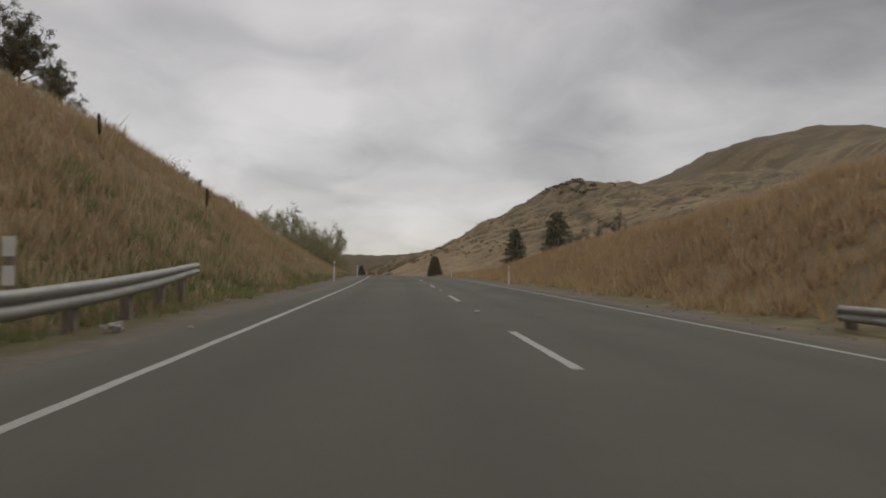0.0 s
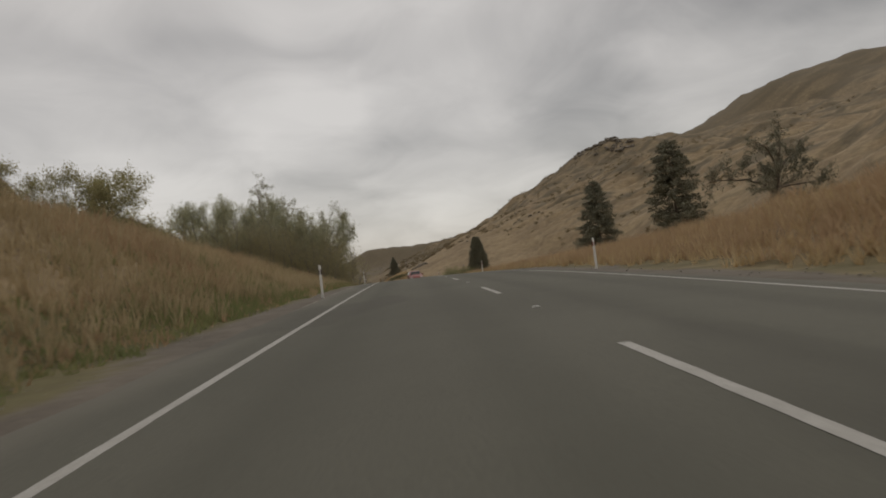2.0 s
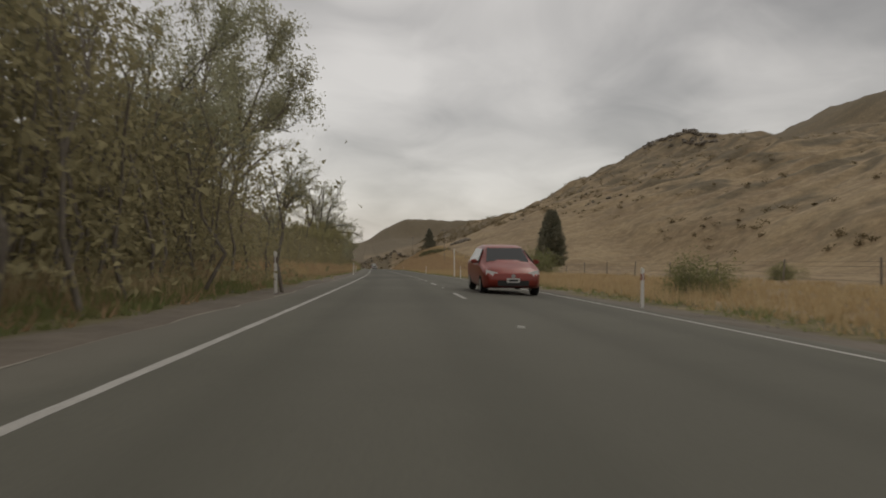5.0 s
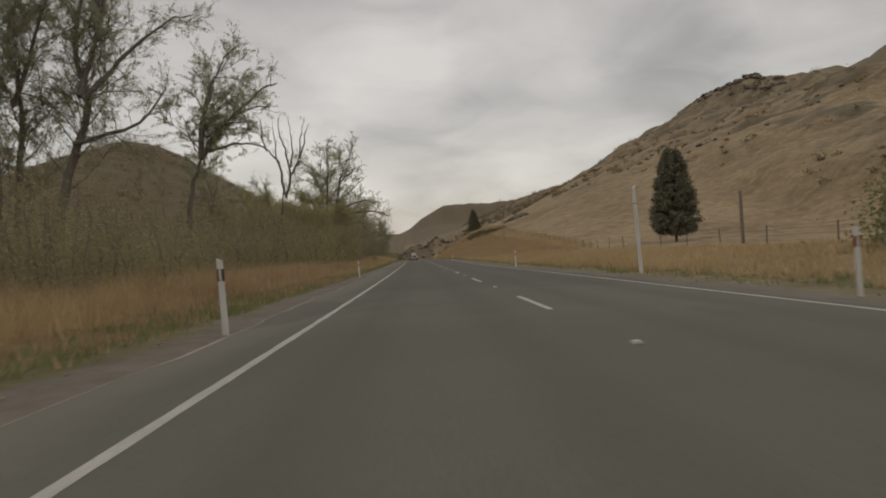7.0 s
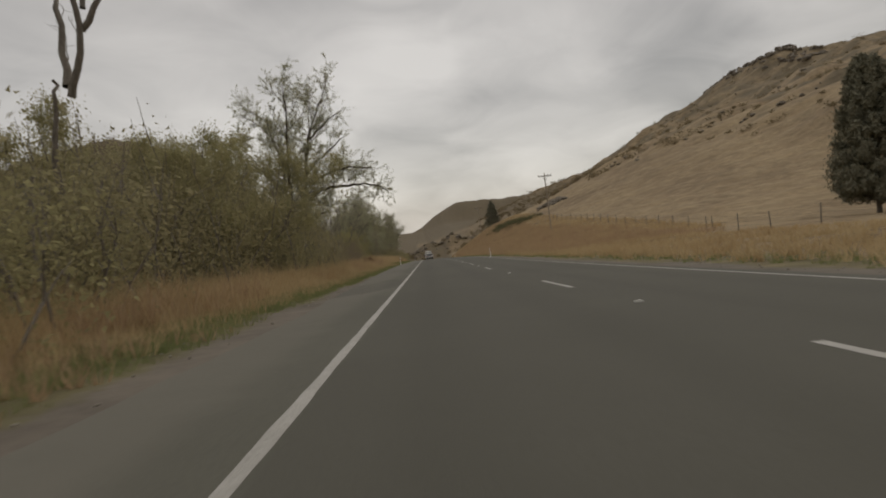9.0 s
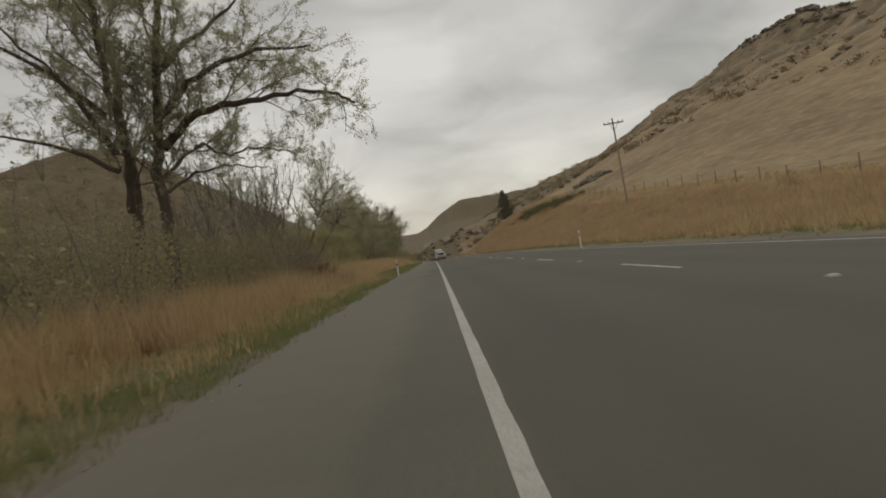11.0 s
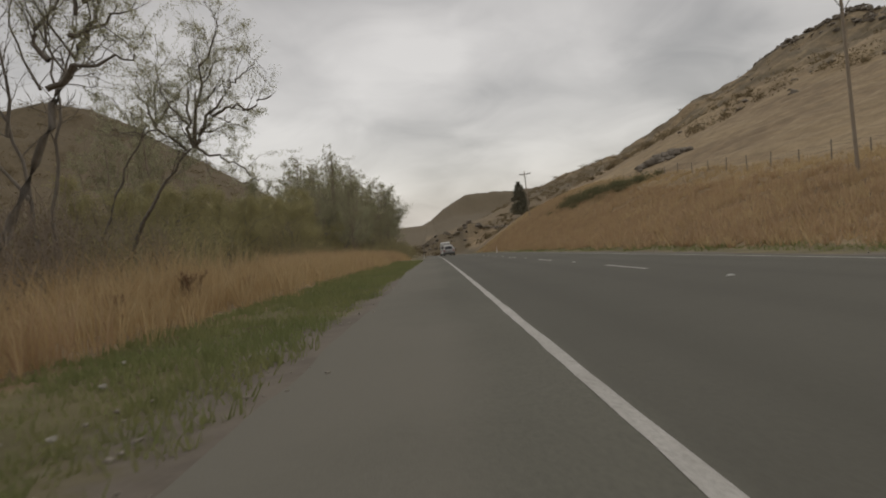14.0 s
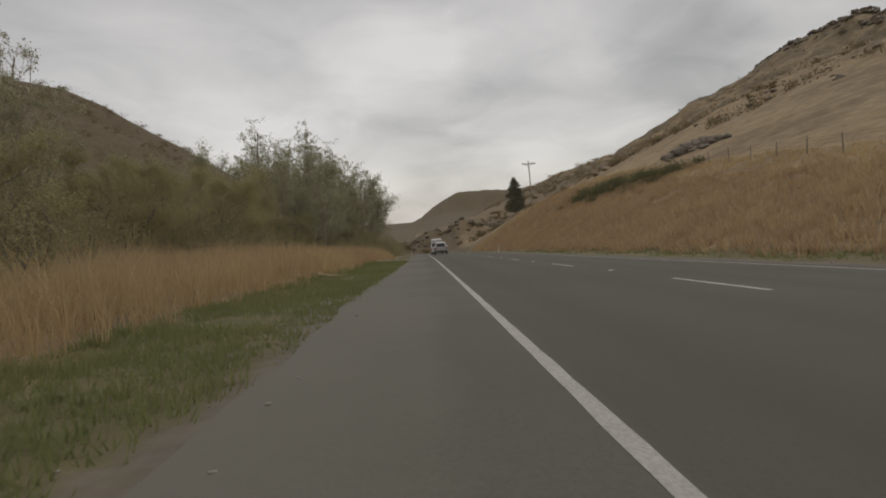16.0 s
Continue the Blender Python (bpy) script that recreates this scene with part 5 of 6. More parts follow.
stemmy = make_thicket("thicket", 47, 8.0, 5.0, 4.4, scrub_leaf, "tangled leafless brown willow stems beside the verge", 6000, 0.07, 240, 0.02, stem_bark)
stemmy2 = make_thicket("thicket", 48, 7.0, 5.0, 5.2, scrub_leaf, "tangled leafless brown willow stems beside the verge", 5600, 0.07, 240, 0.02, stem_bark)

# clump at the end of the cutting
for s, lat, sc, tn, mod in ((104.5, -27.0, 1.25, 0, olive_tree), (101, -31, 1.15, 60, olive_tree), (119.6, -23.5, 1.1, 90, poplar2), (123, -21, 0.98, 190, poplar2), (115.7, -14.7, 0.98, 220, upright), (117.5, -13, 0.6, 120, poplar), (114, -17, 0.9, 200, poplar2), (118, -18.5, 1.02, 70, poplar2), (113.5, -22, 0.95, 140, poplar2), (112, -12.2, 0.72, 10, poplar), (115, -9.0, 0.64, 60, poplar), (118, -9.4, 0.72, 300, poplar), (121, -12, 0.71, 10, poplar), (126, -12, 0.89, 100, poplar), (124, -17, 0.78, 200, poplar2), (131, -10.5, 1.0, 220, poplar), (121, -9.6, 0.86, 250, poplar2), (127, -11.0, 0.8, 40, poplar2), (117, -10.2, 0.8, 160, poplar2), (110, -19, 0.75, 330, poplar2)):
    plant(mod, used, s, lat, sc, tn)
for q, (s, lat, sc) in enumerate(((106, -13.5, 0.9), (109, -11, 1.0), (113, -9.8, 1.1), (118, -9.5, 1.2), (123, -9.5, 1.25), (129, -9.8, 1.2), (107, -17, 1.25), (113, -15, 1.35), (120, -14, 1.45), (104, -22, 1.2), (111, -22, 1.4), (127, -15, 1.35), (134, -11, 1.0), (116, -12, 1.35), (124, -12, 1.35), (109, -14, 1.2), (116, -27, 1.5), (106, -27, 1.3), (119, -21, 1.6))):
    plant((thick3, thick, thick3)[q % 3], used, s, lat, sc, 70 + 37 * q)

# willows along the river flat
plant(willow, used, 190.5, -21.5, 1.0)
plant(willow, used, 176.0, -27.0, 0.85, 185)
plant(fork_tree, used, 193.5, -15.0, 1.0)
plant(bare, used, 211.0, -12.5, 1.12)
plant(broad, used, 253.0, -13.6, 1.0)
plant(leaning, used, 277.8, -11.9, 1.0)
plant(spreading, used, 285.2, -11.55, 1.0)
plant(slender, used, 286.9, -13.3, 1.0)
plant(slender, used, 265.0, -14.6, 0.95, 25)
plant(spreading, used, 205.0, -17.5, 1.15, 150)
plant(leaning, used, 247.0, -21.0, 1.0, 170)
plant(fork_tree, used, 255.0, -23.0, 0.95, 180)
for s, lat, sc, tn in ((219, -13.5, 0.85, 20), (225, -12.8, 0.95, 310), (229, -12.2, 1.0, 60), (222, -17.5, 1.05, 120), (214, -17, 0.9, 250), (231, -16.0, 1.1, 200)):
    plant(olive_tree, used, s, lat, sc, tn, 0.85)
for s, lat, sc, tn, mod in ((281.8, -15.3, 1.0, 0, bare3), (279.5, -17.6, 1.05, 185, bare3), (275.5, -15.2, 0.97, 20, bare3), (284, -19.5, 1.1, 60, bare3), (267.5, -13.8, 0.9, 200, bare3), (270.5, -17.5, 1.05, 100, bare3), (273, -20, 1.2, 300, bare2)):
    plant(mod, used, s, lat, sc, tn)
for q, (s, lat, sc) in enumerate(((214, -15.2, 1.4), (219, -15, 1.5), (224, -15.2, 1.6), (229, -15, 1.5))):
    plant((thick, thick3)[q % 2], used, s, lat, sc, 80 + 7 * q)
for q, s in enumerate(np.arange(139, 428, 5.2)):
    lat = -11.2 - 0.9 * math.sin(s * 0.21) - (1.0 if s < 150 else 0) - 0.6 * (q % 2)
    back = -5.5 * smooth(s, 276, 292) * smooth(372 - s, 0, 25) - 1.2 * smooth(s, 258, 264) * smooth(284 - s, 0, 8)
    big = np.interp(s, [139, 190, 200, 228, 236, 258, 264, 345, 350], [1.0, 1.0, 1.3, 1.3, 1.0, 1.0, 0.92, 0.95, 1.15])
    bare_here = 250 < s < 290
    plant((stemmy, thick, stemmy2)[q % 3] if bare_here else ((thick2, thick, thick2, thick2, thick3) if s > 285 else (thick, thick3, thick2, thick, thick3))[q % 5], used, s, lat - 0.4 + back, random.uniform(0.72, 0.92) * big * (0.85 if bare_here else 1), random.uniform(70, 110))
    plant((stemmy2, thick)[q % 2] if bare_here else (thick3, thick, thick3, thick2)[q % 4], used, s + 2.5, lat - 5.5 + back, random.uniform(0.85, 1.05) * big, random.uniform(60, 120))
# olive trees under the domed hill, then the far rank
for s, lat, sc, tn, mod in ((309, -23, 1.0, 0, upright), (313, -25, 1.02, 90, upright), (306, -24.5, 0.9, 200, upright), (303, -20, 0.68, 20, olive_tree), (311, -19, 0.7, 80, olive_tree), (318, -20.5, 0.75, 140, olive_tree), (325, -18.5, 0.8, 10, olive_tree), (331, -20, 0.9, 250, olive_tree), (297, -21, 0.65, 130, olive_tree), (322, -24, 0.85, 320, olive_tree), (338, -19, 0.95, 190, olive_tree)):
    plant(mod, used, s, lat, sc, tn)
for q, s in enumerate(np.arange(344, 424, 4.2)):
    grow = float(np.interp(s, [344, 385, 424], [0.95, 1.35, 1.45]))
    plant((upright, poplar2, olive_tree, upright, poplar)[q % 5], used, s, -13.8 - 5 * ((q * 7) % 5) / 4.0, random.uniform(0.7, 0.95) * grow, 50 * q)
    plant((upright, poplar, upright)[q % 3], used, s + 2, -20 - 4 * (q % 2), random.uniform(1.1, 1.3) * grow, 77 * q)

bush_green = make_thicket("bush", 44, 3.0, 3.0, 2.3, green_bush_leaf, "rounded green broom bush in dry paddock", 7000, 0.10, 16, 0.03)
bush_green["category"] = "bush"
plant(bush_green, used, 171.6, 13.8, 1.1)
plant(bush_green, used, 128.0, 8.6, 0.55, 40)
plant(bush_green, used, 150.0, 26.0, 0.5, 90)

# ---- hillside rocks and scrub ----


def scatter(name, count, seed, region, size, material, label, shape):
    """One joined sheet of many small rough pieces on the hill."""
    g = np.random.RandomState(seed)
    s, lat = region(g, count)
    p = ground(s, lat)
    vs, fs, base = [], [], 0
    tv, tf = shape
    sz = size * g.uniform(0.4, 1.5, count) ** 1.3
    for q in range(count):
        a = g.uniform(0, 2 * np.pi)
        v = tv * (1 + 0.28 * g.normal(size=tv.shape)) * sz[q] * np.array([1.3, 1.0, 0.75])
        c, n = math.cos(a), math.sin(a)
        v = np.stack([v[:, 0] * c - v[:, 1] * n, v[:, 0] * n + v[:, 1] * c, v[:, 2]], 1)
        vs.append(v + p[q] + [0, 0, sz[q] * 0.15])
        fs.append(tf + base)
        base += len(tv)
    ob = put(name, mesh_of(name, np.concatenate(vs), np.concatenate(fs)), material)
    return tagged(ob, label, name.replace("_", " "), kind="stuff")


ico = bmesh.new()
bmesh.ops.create_icosphere(ico, subdivisions=2, radius=1.0)
ICO_V, ICO_F = np.array([v.co[:] for v in ico.verts]), np.array([[v.index for v in f.verts] for f in ico.faces])
ico.free()


def hill_region(lo, hi, near, far, clump, thresh):
    def pick(g, count):
        out = []
        while len(out) < count:
            s, lat = g.uniform(lo, hi), near + (far - near) * g.uniform() ** 1.5
            if waves(s, lat, clump, 51) + 0.4 * waves(s, lat, clump / 3, 52) > thresh:
                out.append((s, lat))
        a = np.array(out)
        return a[:, 0], a[:, 1]
    return pick


scatter("hill_rocks", 420, 61, hill_region(330, 900, 60, 320, 60.0, 0.25), 0.42, rock_mat, "grey schist boulders scattered over a dry hillside", (ICO_V, ICO_F))
scatter("ridge_rocks", 300, 62, lambda g, c: (g.uniform(660, 860, c), g.normal(303, 9, c)), 1.4, rock_mat, "rough rock outcrops along the hill crest", (ICO_V, ICO_F))
scatter("cutting_rocks", 130, 63, lambda g, c: (g.normal(548, 12, c), g.uniform(-14, 32, c)), 0.65, rock_mat, "pale broken rock of a far cutting", (ICO_V, ICO_F))
scatter("outcrop_rocks", 70, 64, lambda g, c: (g.normal(364, 2.2, c), g.normal(33, 1.6, c)), 0.55, rock_mat, "grey rock outcrop on the grass slope", (ICO_V, ICO_F))


def scrub(name, count, seed, region, size, per, material, label, leaf=0.4):
    g = np.random.RandomState(seed)
    s, lat = region(g, count)
    p = ground(s, lat)
    sz = size * g.uniform(0.5, 1.5, count)
    c = np.repeat(p, per, 0) + g.normal(size=(count * per, 3)) * np.repeat(sz, per)[:, None] * [0.55, 0.55, 0.28] + [0, 0, 0.3 * size]
    v, f = leaves(g, c, leaf, 0.0, 1.6)
    return tagged(put(name, mesh_of(name, v, f), material), label, "shrubs", kind="stuff")


scrub("hill_scrub", 1300, 71, hill_region(200, 1000, 70, 380, 45.0, 0.0), 1.0, 46, scrub_leaf, "low dark thorny shrubs dotted over the hillside")
scrub("hill_bushes", 520, 76, hill_region(370, 980, 55, 340, 70.0, -0.1), 2.3, 110, hill_leaf, "low brown bushes in patches over the hillside", 0.45)
scrub("left_hill_scrub", 1600, 72, lambda g, c: (g.uniform(380, 760, c), -g.uniform(45, 260, c)), 2.2, 60, scrub_leaf, "dark low scrub covering the domed hill")
def scrub_band(g, c):
    u = g.uniform(345, 365, c)
    return u, 18.4 + (361.5 - u) * 0.283 + g.normal(0, 1.8, c)


scrub("slope_scrub", 85, 73, scrub_band, 1.0, 330, green_scrub, "band of dark green scrub on grass slope", 0.13)
scrub("far_scrub", 220, 74, lambda g, c: (g.uniform(470, 700, c), g.uniform(-40, 60, c)), 1.5, 130, scrub_leaf, "brown scrub at the foot of the far cutting")
scrub("crest_scrub", 90, 75, lambda g, c: (g.uniform(28, 92, c), -g.normal(14.4, 0.9, c)), 0.6, 420, scrub_leaf, "low brown bushes along the bank top", 0.055)

# ---- grass ----


def grass(name, seed, per_metre, s_range, lat_range, height, width, material, label, keep=None, blades=5, shape=None, bent=False):
    """Tufts of bent, tapering blades over a stretch of ground."""
    g = np.random.RandomState(seed)
    area = (s_range[1] - s_range[0]) * abs(lat_range[1] - lat_range[0])
    n = int(area * per_metre)
    s, lat = g.uniform(*s_range, n), g.uniform(*sorted(lat_range), n)
    if keep is not None:
        ok = g.uniform(size=n) < keep(s, lat)
        s, lat = s[ok], lat[ok]
        n = len(s)
    tall = height * (1 + 0.35 * waves(s, lat, 5.0, seed + 1, 3)) * g.uniform(0.65, 1.2, n)
    if shape is not None:
        tall = tall * shape(s, lat)
    p = np.repeat(ground(s, lat), blades, 0) - [0, 0, 0.05]
    m = n * blades
    h = np.repeat(tall, blades) * g.uniform(0.6, 1.15, m)
    a, b = g.uniform(0, 2 * np.pi, m), g.uniform(0, 2 * np.pi, m)
    out = np.stack([np.cos(a), np.sin(a), np.zeros(m)], 1)
    side = np.stack([np.cos(b), np.sin(b), np.zeros(m)], 1) * (width * g.uniform(0.6, 1.4, m))[:, None]
    p = p + out * (g.uniform(0, 0.10, m))[:, None]
    lean = (h * g.uniform(0.05, 0.75, m))[:, None]
    up = np.array([[0, 0, 1.0]])
    mid = p + out * lean * 0.35 + up * (h * 0.6)[:, None]
    tip = p + out * lean + up * h[:, None]
    if bent:
        v = np.stack([p - side / 2, p + side / 2, mid + side * 0.38, mid - side * 0.38, tip], 1).reshape(-1, 3)
        j = np.arange(m) * 5
        faces = [np.stack([j, j + 1, j + 2, j + 3], 1), np.stack([j + 3, j + 2, j + 4], 1)]
    else:
        v = np.stack([p - side * 0.7, p + side * 0.7, tip], 1).reshape(-1, 3)
        faces = np.arange(m * 3).reshape(-1, 3)
    return tagged(put(name, mesh_of(name, v, faces), material), label, "grass", kind="stuff")


def off_gravel(edge):
    return lambda s, lat: smooth(np.abs(lat) + 0.4 * waves(s, lat, 6.0, 81), edge, edge + 0.9)


# left verge of the river flat: green strip at the seal, then tall dry grass
grass("verge_grass", 101, 110, (130, 325), (-5.1, -7.6), 0.12, 0.012, green_blade, "short green grass along the seal", lambda s, lat: smooth(-lat + 0.25 * waves(s, lat, 2.2, 86), np.interp(s, [130, 200, 225, 258, 267], [5.0, 5.1, 5.15, 5.15, 5.0]), np.interp(s, [130, 200, 225, 258, 267], [6.0, 5.9, 5.8, 5.8, 5.45])), 5)
grass("tall_grass", 102, 27, (132, 350), (-6.6, -12.5), 0.78, 0.012, dry_blade, "tall dry golden grass along the verge", lambda s, lat: smooth(-lat + 0.4 * waves(s, lat, 7.0, 82) - 0.6 * smooth(s, 258, 268), 6.5, 7.6), 6, lambda s, lat: 0.55 + 0.55 * smooth(-lat, 6.5, 8.2) + 0.4 * smooth(-lat, 7.8, 9.5) * smooth(s, 260, 266) * smooth(292 - s, 0, 10), bent=True)
grass("russet_grass", 103, 22, (132, 352), (-6.8, -12.5), 0.85, 0.012, rust_blade, "tall russet seeding grass along the verge", lambda s, lat: smooth(waves(s, lat, 11.0, 83), -0.1, 0.4) * smooth(-lat - 0.6 * smooth(s, 258, 268), 6.7, 7.4), 6, bent=True)
grass("verge_straw", 115, 42, (190, 263), (-5.7, -8.2), 0.26, 0.012, dry_blade, "short dry grass between the green strip and tall grass", lambda s, lat: 0.25 + 0.75 * smooth(-lat + 0.5 * waves(s, lat, 8.0, 89), 6.0, 6.8), 5)
# cutting banks
grass("bank_grass", 104, 13, (-8, 132), (-5.6, -15.5), 0.55, 0.024, bank_blade, "dull brown grass on the cutting bank", off_gravel(5.6), 6, bent=True)
grass("bank_herbs", 105, 17, (-8, 132), (-5.0, -10.0), 0.34, 0.03, green_blade, "weedy green growth at the foot of bank", lambda s, lat: smooth(-lat, 5.2, 6.2) * smooth(waves(s, lat, 12.0, 84) + 0.5, 0.0, 0.8), 5)
grass("bank_russet", 106, 7, (-8, 132), (-7, -15.5), 0.65, 0.026, rust_blade, "russet tall grass on the cutting bank", lambda s, lat: smooth(waves(s, lat, 15.0, 85), -0.1, 0.5), 6)
grass("right_bank_grass", 107, 9, (11, 118), (5.8, 17.0), 0.6, 0.028, rust_blade, "russet grass on the cutting bank", off_gravel(6.0), 6)
grass("right_bank_straw", 108, 8, (10.5, 118), (5.4, 17.0), 0.5, 0.026, dry_blade, "straw-coloured grass on the cutting bank", off_gravel(5.6), 6)
grass("shoulder_weeds", 113, 42, (-8, 132), (-5.0, -7.8), 0.15, 0.022, green_blade, "low green and brown weeds beside the shoulder", lambda s, lat: smooth(-lat + 0.3 * waves(s, lat, 4.0, 87), 5.05, 5.7), 5)
grass("dry_weeds", 114, 14, (-8, 200), (-5.0, -7.8), 0.22, 0.022, rust_blade, "short brown weeds beside the shoulder", lambda s, lat: smooth(-lat + 0.3 * waves(s, lat, 4.0, 88), 5.05, 5.9), 5)
# paddock and near slope
grass("paddock_grass", 109, 8, (105, 262), (5.2, 19.0), 0.42, 0.026, dry_blade, "dry grass along the paddock edge", off_gravel(5.4), 6, lambda s, lat: 1.0 - 0.5 * smooth(lat, 11, 16))
grass("paddock_green", 110, 12, (105, 345), (4.9, 7.0), 0.16, 0.02, green_blade, "short green grass beside the gravel", off_gravel(5.0), 5)
grass("slope_grass", 111, 7, (240, 400), (5.8, 21.0), 0.6, 0.030, rust_blade, "russet tussock grass on the slope", off_gravel(6.0), 6)
grass("slope_straw", 112, 6, (250, 420), (5.8, 26.0), 0.5, 0.030, dry_blade, "pale tussock grass on the slope", off_gravel(6.0), 6)

# white flower heads among the weeds of the bank
g = np.random.RandomState(120)
f_at = np.concatenate([g.normal((43.9, -7.15), (0.35, 0.18), (16, 2)), np.array([(42.9, -7.8), (45.6, -7.2), (46.2, -7.0), (50.0, -7.05), (47.5, -8.2)])])
heads = ground(f_at[:, 0], f_at[:, 1]) + np.stack([0 * f_at[:, 0], 0 * f_at[:, 0], g.uniform(0.3, 0.62, len(f_at))], 1)
stalk_v, stalk_f = tubes([(np.stack([h - [0, 0, 0.7], h - [0.02, 0, 0.3], h]), np.array([0.006, 0.005, 0.004])) for h in heads], 4)
petal_v, petal_f = leaves(g, np.repeat(heads, 14, 0) + g.normal(size=(len(heads) * 14, 3)) * [0.03, 0.03, 0.008], 0.022, 0.0, 1.4)
tagged(put("flower_stalks", mesh_of("flower_stalks", stalk_v, stalk_f), green_blade), "thin green stalks of roadside flowers", "flowers", kind="stuff")
tagged(put("white_flowers", mesh_of("white_flowers", petal_v, petal_f), white_post), "small flat white flower heads on the weedy bank", "flowers", kind="stuff")

# ---- docks gone to seed ----
dock_seed = surface("dock_seed", ((0.215, 0.142, 0.095), (0.275, 0.185, 0.125), (0.155, 0.104, 0.072)), 0.2, 9.0, 0.9, 0.0, random_tone=0.12, spec=0.2, through_light=0.3)


def make_dock(seed):
    """A dead dock: a few upright ribbed stalks with short side shoots, wrapped in small papery seeds."""
    g = np.random.RandomState(seed)
    plant_top = empty("dock_plant", Matrix(), "dead dock with dark brown seed stalks in dry grass", "weed")
    stalks, seeds = [], []
    for _ in range(9):
        a, r, h = g.uniform(0, 2 * np.pi), g.uniform(0.02, 0.16), g.uniform(0.65, 1.05)
        q = np.linspace(0, 1, 6)[:, None]
        base, lean = np.array([math.cos(a) * r, math.sin(a) * r, -0.05]), np.array([math.cos(a), math.sin(a), 0]) * g.uniform(0.02, 0.22)
        pts = base + lean * q ** 1.5 + [0, 0, 1] * q * h + g.normal(size=(6, 3)) * 0.008
        runs = [pts]
        for _ in range(5):
            k = g.uniform(2.0, 4.6)
            b = pts[int(k)] + (pts[int(k) + 1] - pts[int(k)]) * (k % 1)
            w = g.normal(size=3) * [0.05, 0.05, 0.0] + [0, 0, g.uniform(0.10, 0.22)]
            runs.append(np.stack([b, b + w * [1.4, 1.4, 0.5], b + w * [1.8, 1.8, 1.0]]))
        for n, run in enumerate(runs):
            stalks.append((run, np.linspace(0.006, 0.002, len(run))))
            u = g.uniform(0.45 if n == 0 else 0.1, 1.0, 110 if n == 0 else 50) * (len(run) - 1)
            j = np.minimum(u.astype(int), len(run) - 2)
            seeds.append(run[j] + (run[j + 1] - run[j]) * (u - j)[:, None] + g.normal(size=(len(u), 3)) * 0.014)
    v, f = tubes(stalks, 5)
    put("stalk_clump", mesh_of("stalk_clump", v, f, True), rust_blade, plant_top)
    v, f = leaves(g, np.concatenate(seeds), 0.022, 0.1, 1.3)
    put("seeding_top", mesh_of("seeding_top", v, f), dock_seed, plant_top)
    return plant_top


dock = make_dock(131)
for q, (s, lat, sc) in enumerate(((254.5, -8.1, 1.3), (254.9, -7.9, 1.1), (254.2, -8.5, 1.2), (272.4, -8.5, 0.62), (275.4, -8.6, 0.85), (279.3, -8.6, 0.65), (33.7, -10.9, 0.62), (34.6, -11.6, 0.72), (36.2, -12.8, 0.75))):
    tagged(plant(dock, used, s, lat, sc, 63 * q), "dead dock with dark brown seed stalks in dry grass", "weed", "docks along the verge")



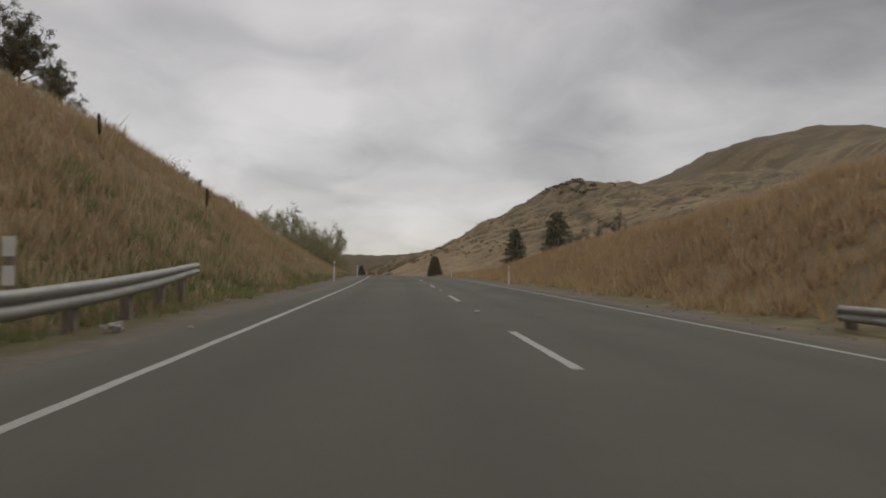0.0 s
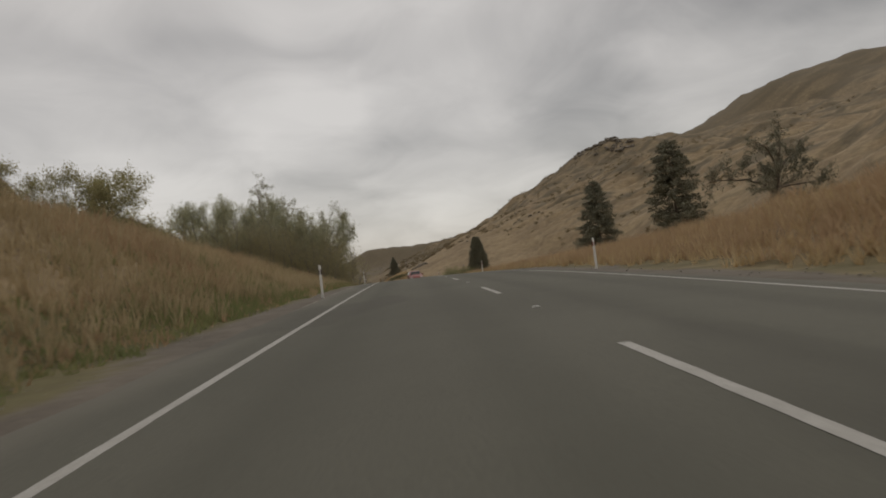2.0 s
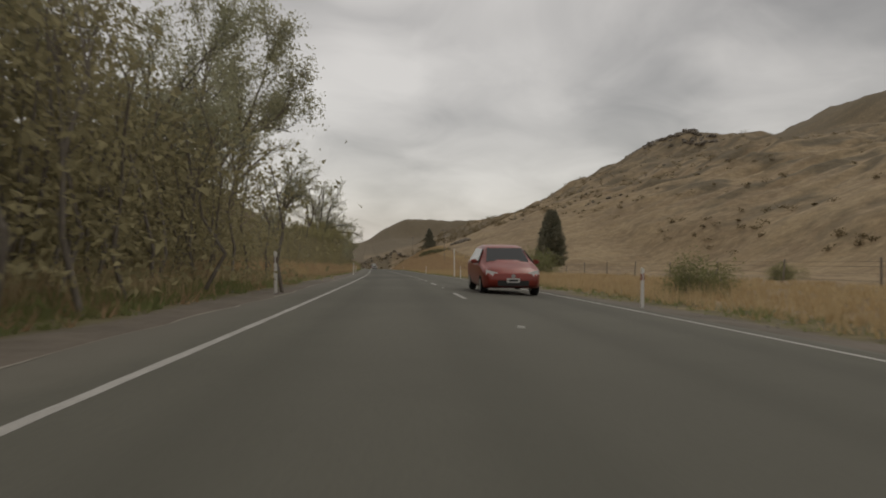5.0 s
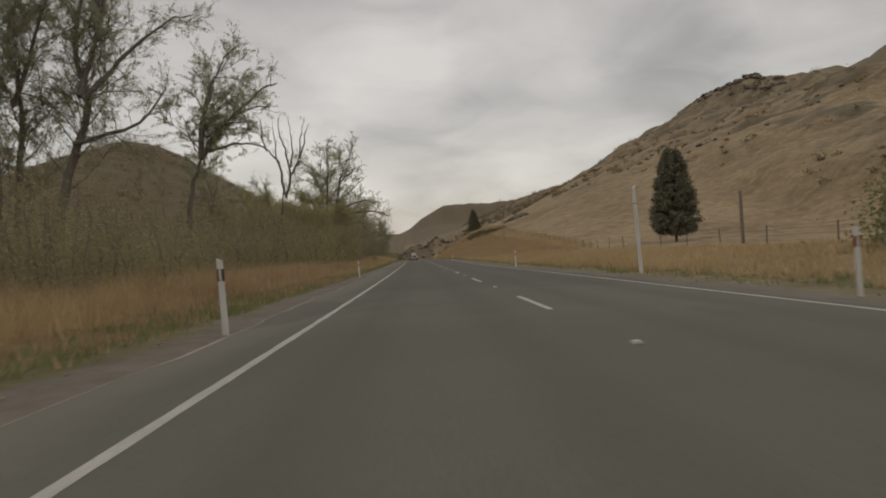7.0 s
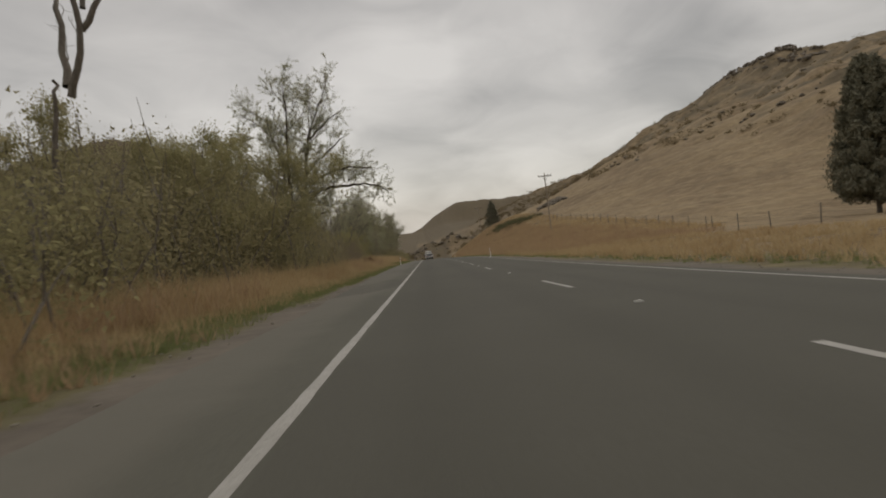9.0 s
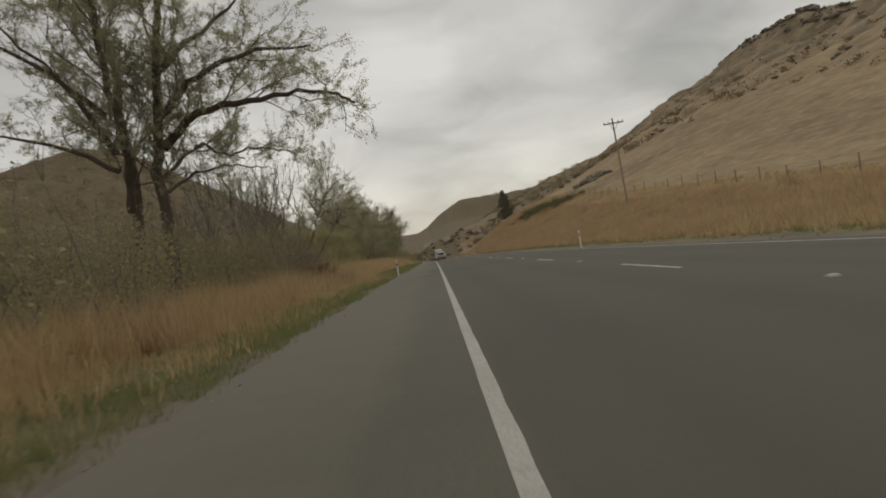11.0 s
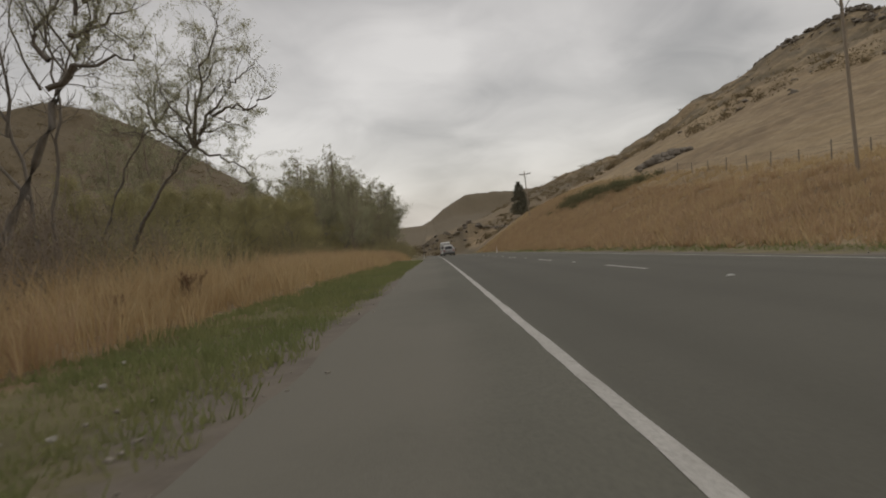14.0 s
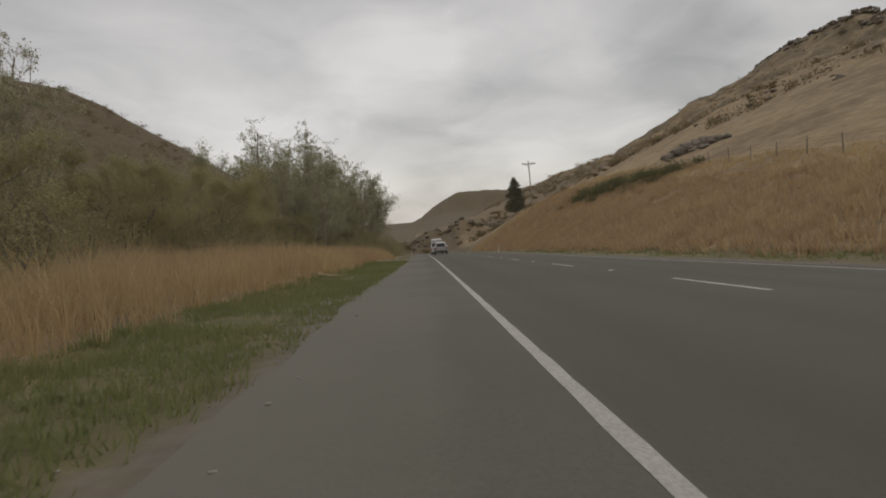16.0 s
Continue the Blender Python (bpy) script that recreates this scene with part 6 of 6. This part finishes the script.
def make_mullein(seed):
    """A dead mullein: one stout upright stalk with a dense dark spike of seed capsules."""
    g = np.random.RandomState(seed)
    weed = empty("mullein", Matrix(), "dead brown mullein with dark upright seed spike on bank", "weed")
    q = np.linspace(0, 1, 8)[:, None]
    pts = [0, 0, -0.1] + q * [0.08, 0.03, 1.75] + np.cumsum(g.normal(size=(8, 3)) * [0.008, 0.008, 0], 0)
    v, f = tubes([(pts, np.linspace(0.016, 0.008, 8))], 7)
    put("stalk", mesh_of("stalk", v, f, True), rust_blade, weed)
    u = g.uniform(4.2, 7.0, 900)
    j = np.minimum(u.astype(int), 6)
    girth = 0.034 * np.interp(u, [4.2, 4.8, 6.3, 7.0], [0.6, 1.0, 0.9, 0.35])[:, None]
    spots = pts[j] + (pts[j + 1] - pts[j]) * (u - j)[:, None] + g.normal(size=(900, 3)) * girth * [0.7, 0.7, 0.5]
    v, f = leaves(g, spots, 0.032, -0.1, 1.2)
    put("seed_spike", mesh_of("seed_spike", v, f), scrub_leaf, weed)
    return weed


mullein = make_mullein(141)
for s, lat, sc, tn in ((25.3, -8.7, 1.0, 0), (20.5, -10.5, 0.93, 130)):
    tagged(plant(mullein, used, s, lat, sc, tn), "dead brown mullein with dark upright seed spike on bank", "weed", "mulleins on the bank")

# ---- loose chips on the shoulders ----
small = bmesh.new()
bmesh.ops.create_icosphere(small, subdivisions=1, radius=1.0)
SMALL = np.array([v.co[:] for v in small.verts]), np.array([[v.index for v in f.verts] for f in small.faces])
small.free()
scatter("shoulder_stones", 1800, 65, lambda g, c: (g.uniform(-5, 300, c), -g.uniform(0, 0.9, c) - 4.75 - 0.7 * (g.uniform(size=c) < 0.5)), 0.011, chip_mat, "loose grey stones on the gravel shoulder", SMALL)
scatter("verge_stones", 1200, 66, lambda g, c: (g.uniform(-5, 300, c), g.uniform(4.1, 5.6, c)), 0.016, chip_mat, "loose grey stones beside the seal", SMALL)

# ---- small litter by the rail ----
for s, lat, sc in ((8.1, -4.75, 1.0), (8.2, -4.95, 0.55), (8.3, -3.95, 0.35), (14.5, -5.1, 0.6), (267.95, -6.4, 0.3), (268.9, -6.7, 0.25), (266.4, -5.85, 0.25), (188.9, -4.95, 0.35)):
    scrap = bmesh.new()
    bmesh.ops.create_icosphere(scrap, subdivisions=2, radius=0.085 * sc)
    for v in scrap.verts:
        v.co *= 1 + 0.95 * noise.noise(v.co * 19 / sc)
        v.co.z *= 0.62
    bag = part("litter", scrap, litter_mat, None)
    bag.matrix_world = standing(s, lat) @ Matrix.Translation((0, 0, 0.05 * sc))
    tagged(bag, "crumpled white litter lying on the gravel shoulder" if s < 100 else "scrap of white litter lying in verge grass", "litter", "roadside litter")
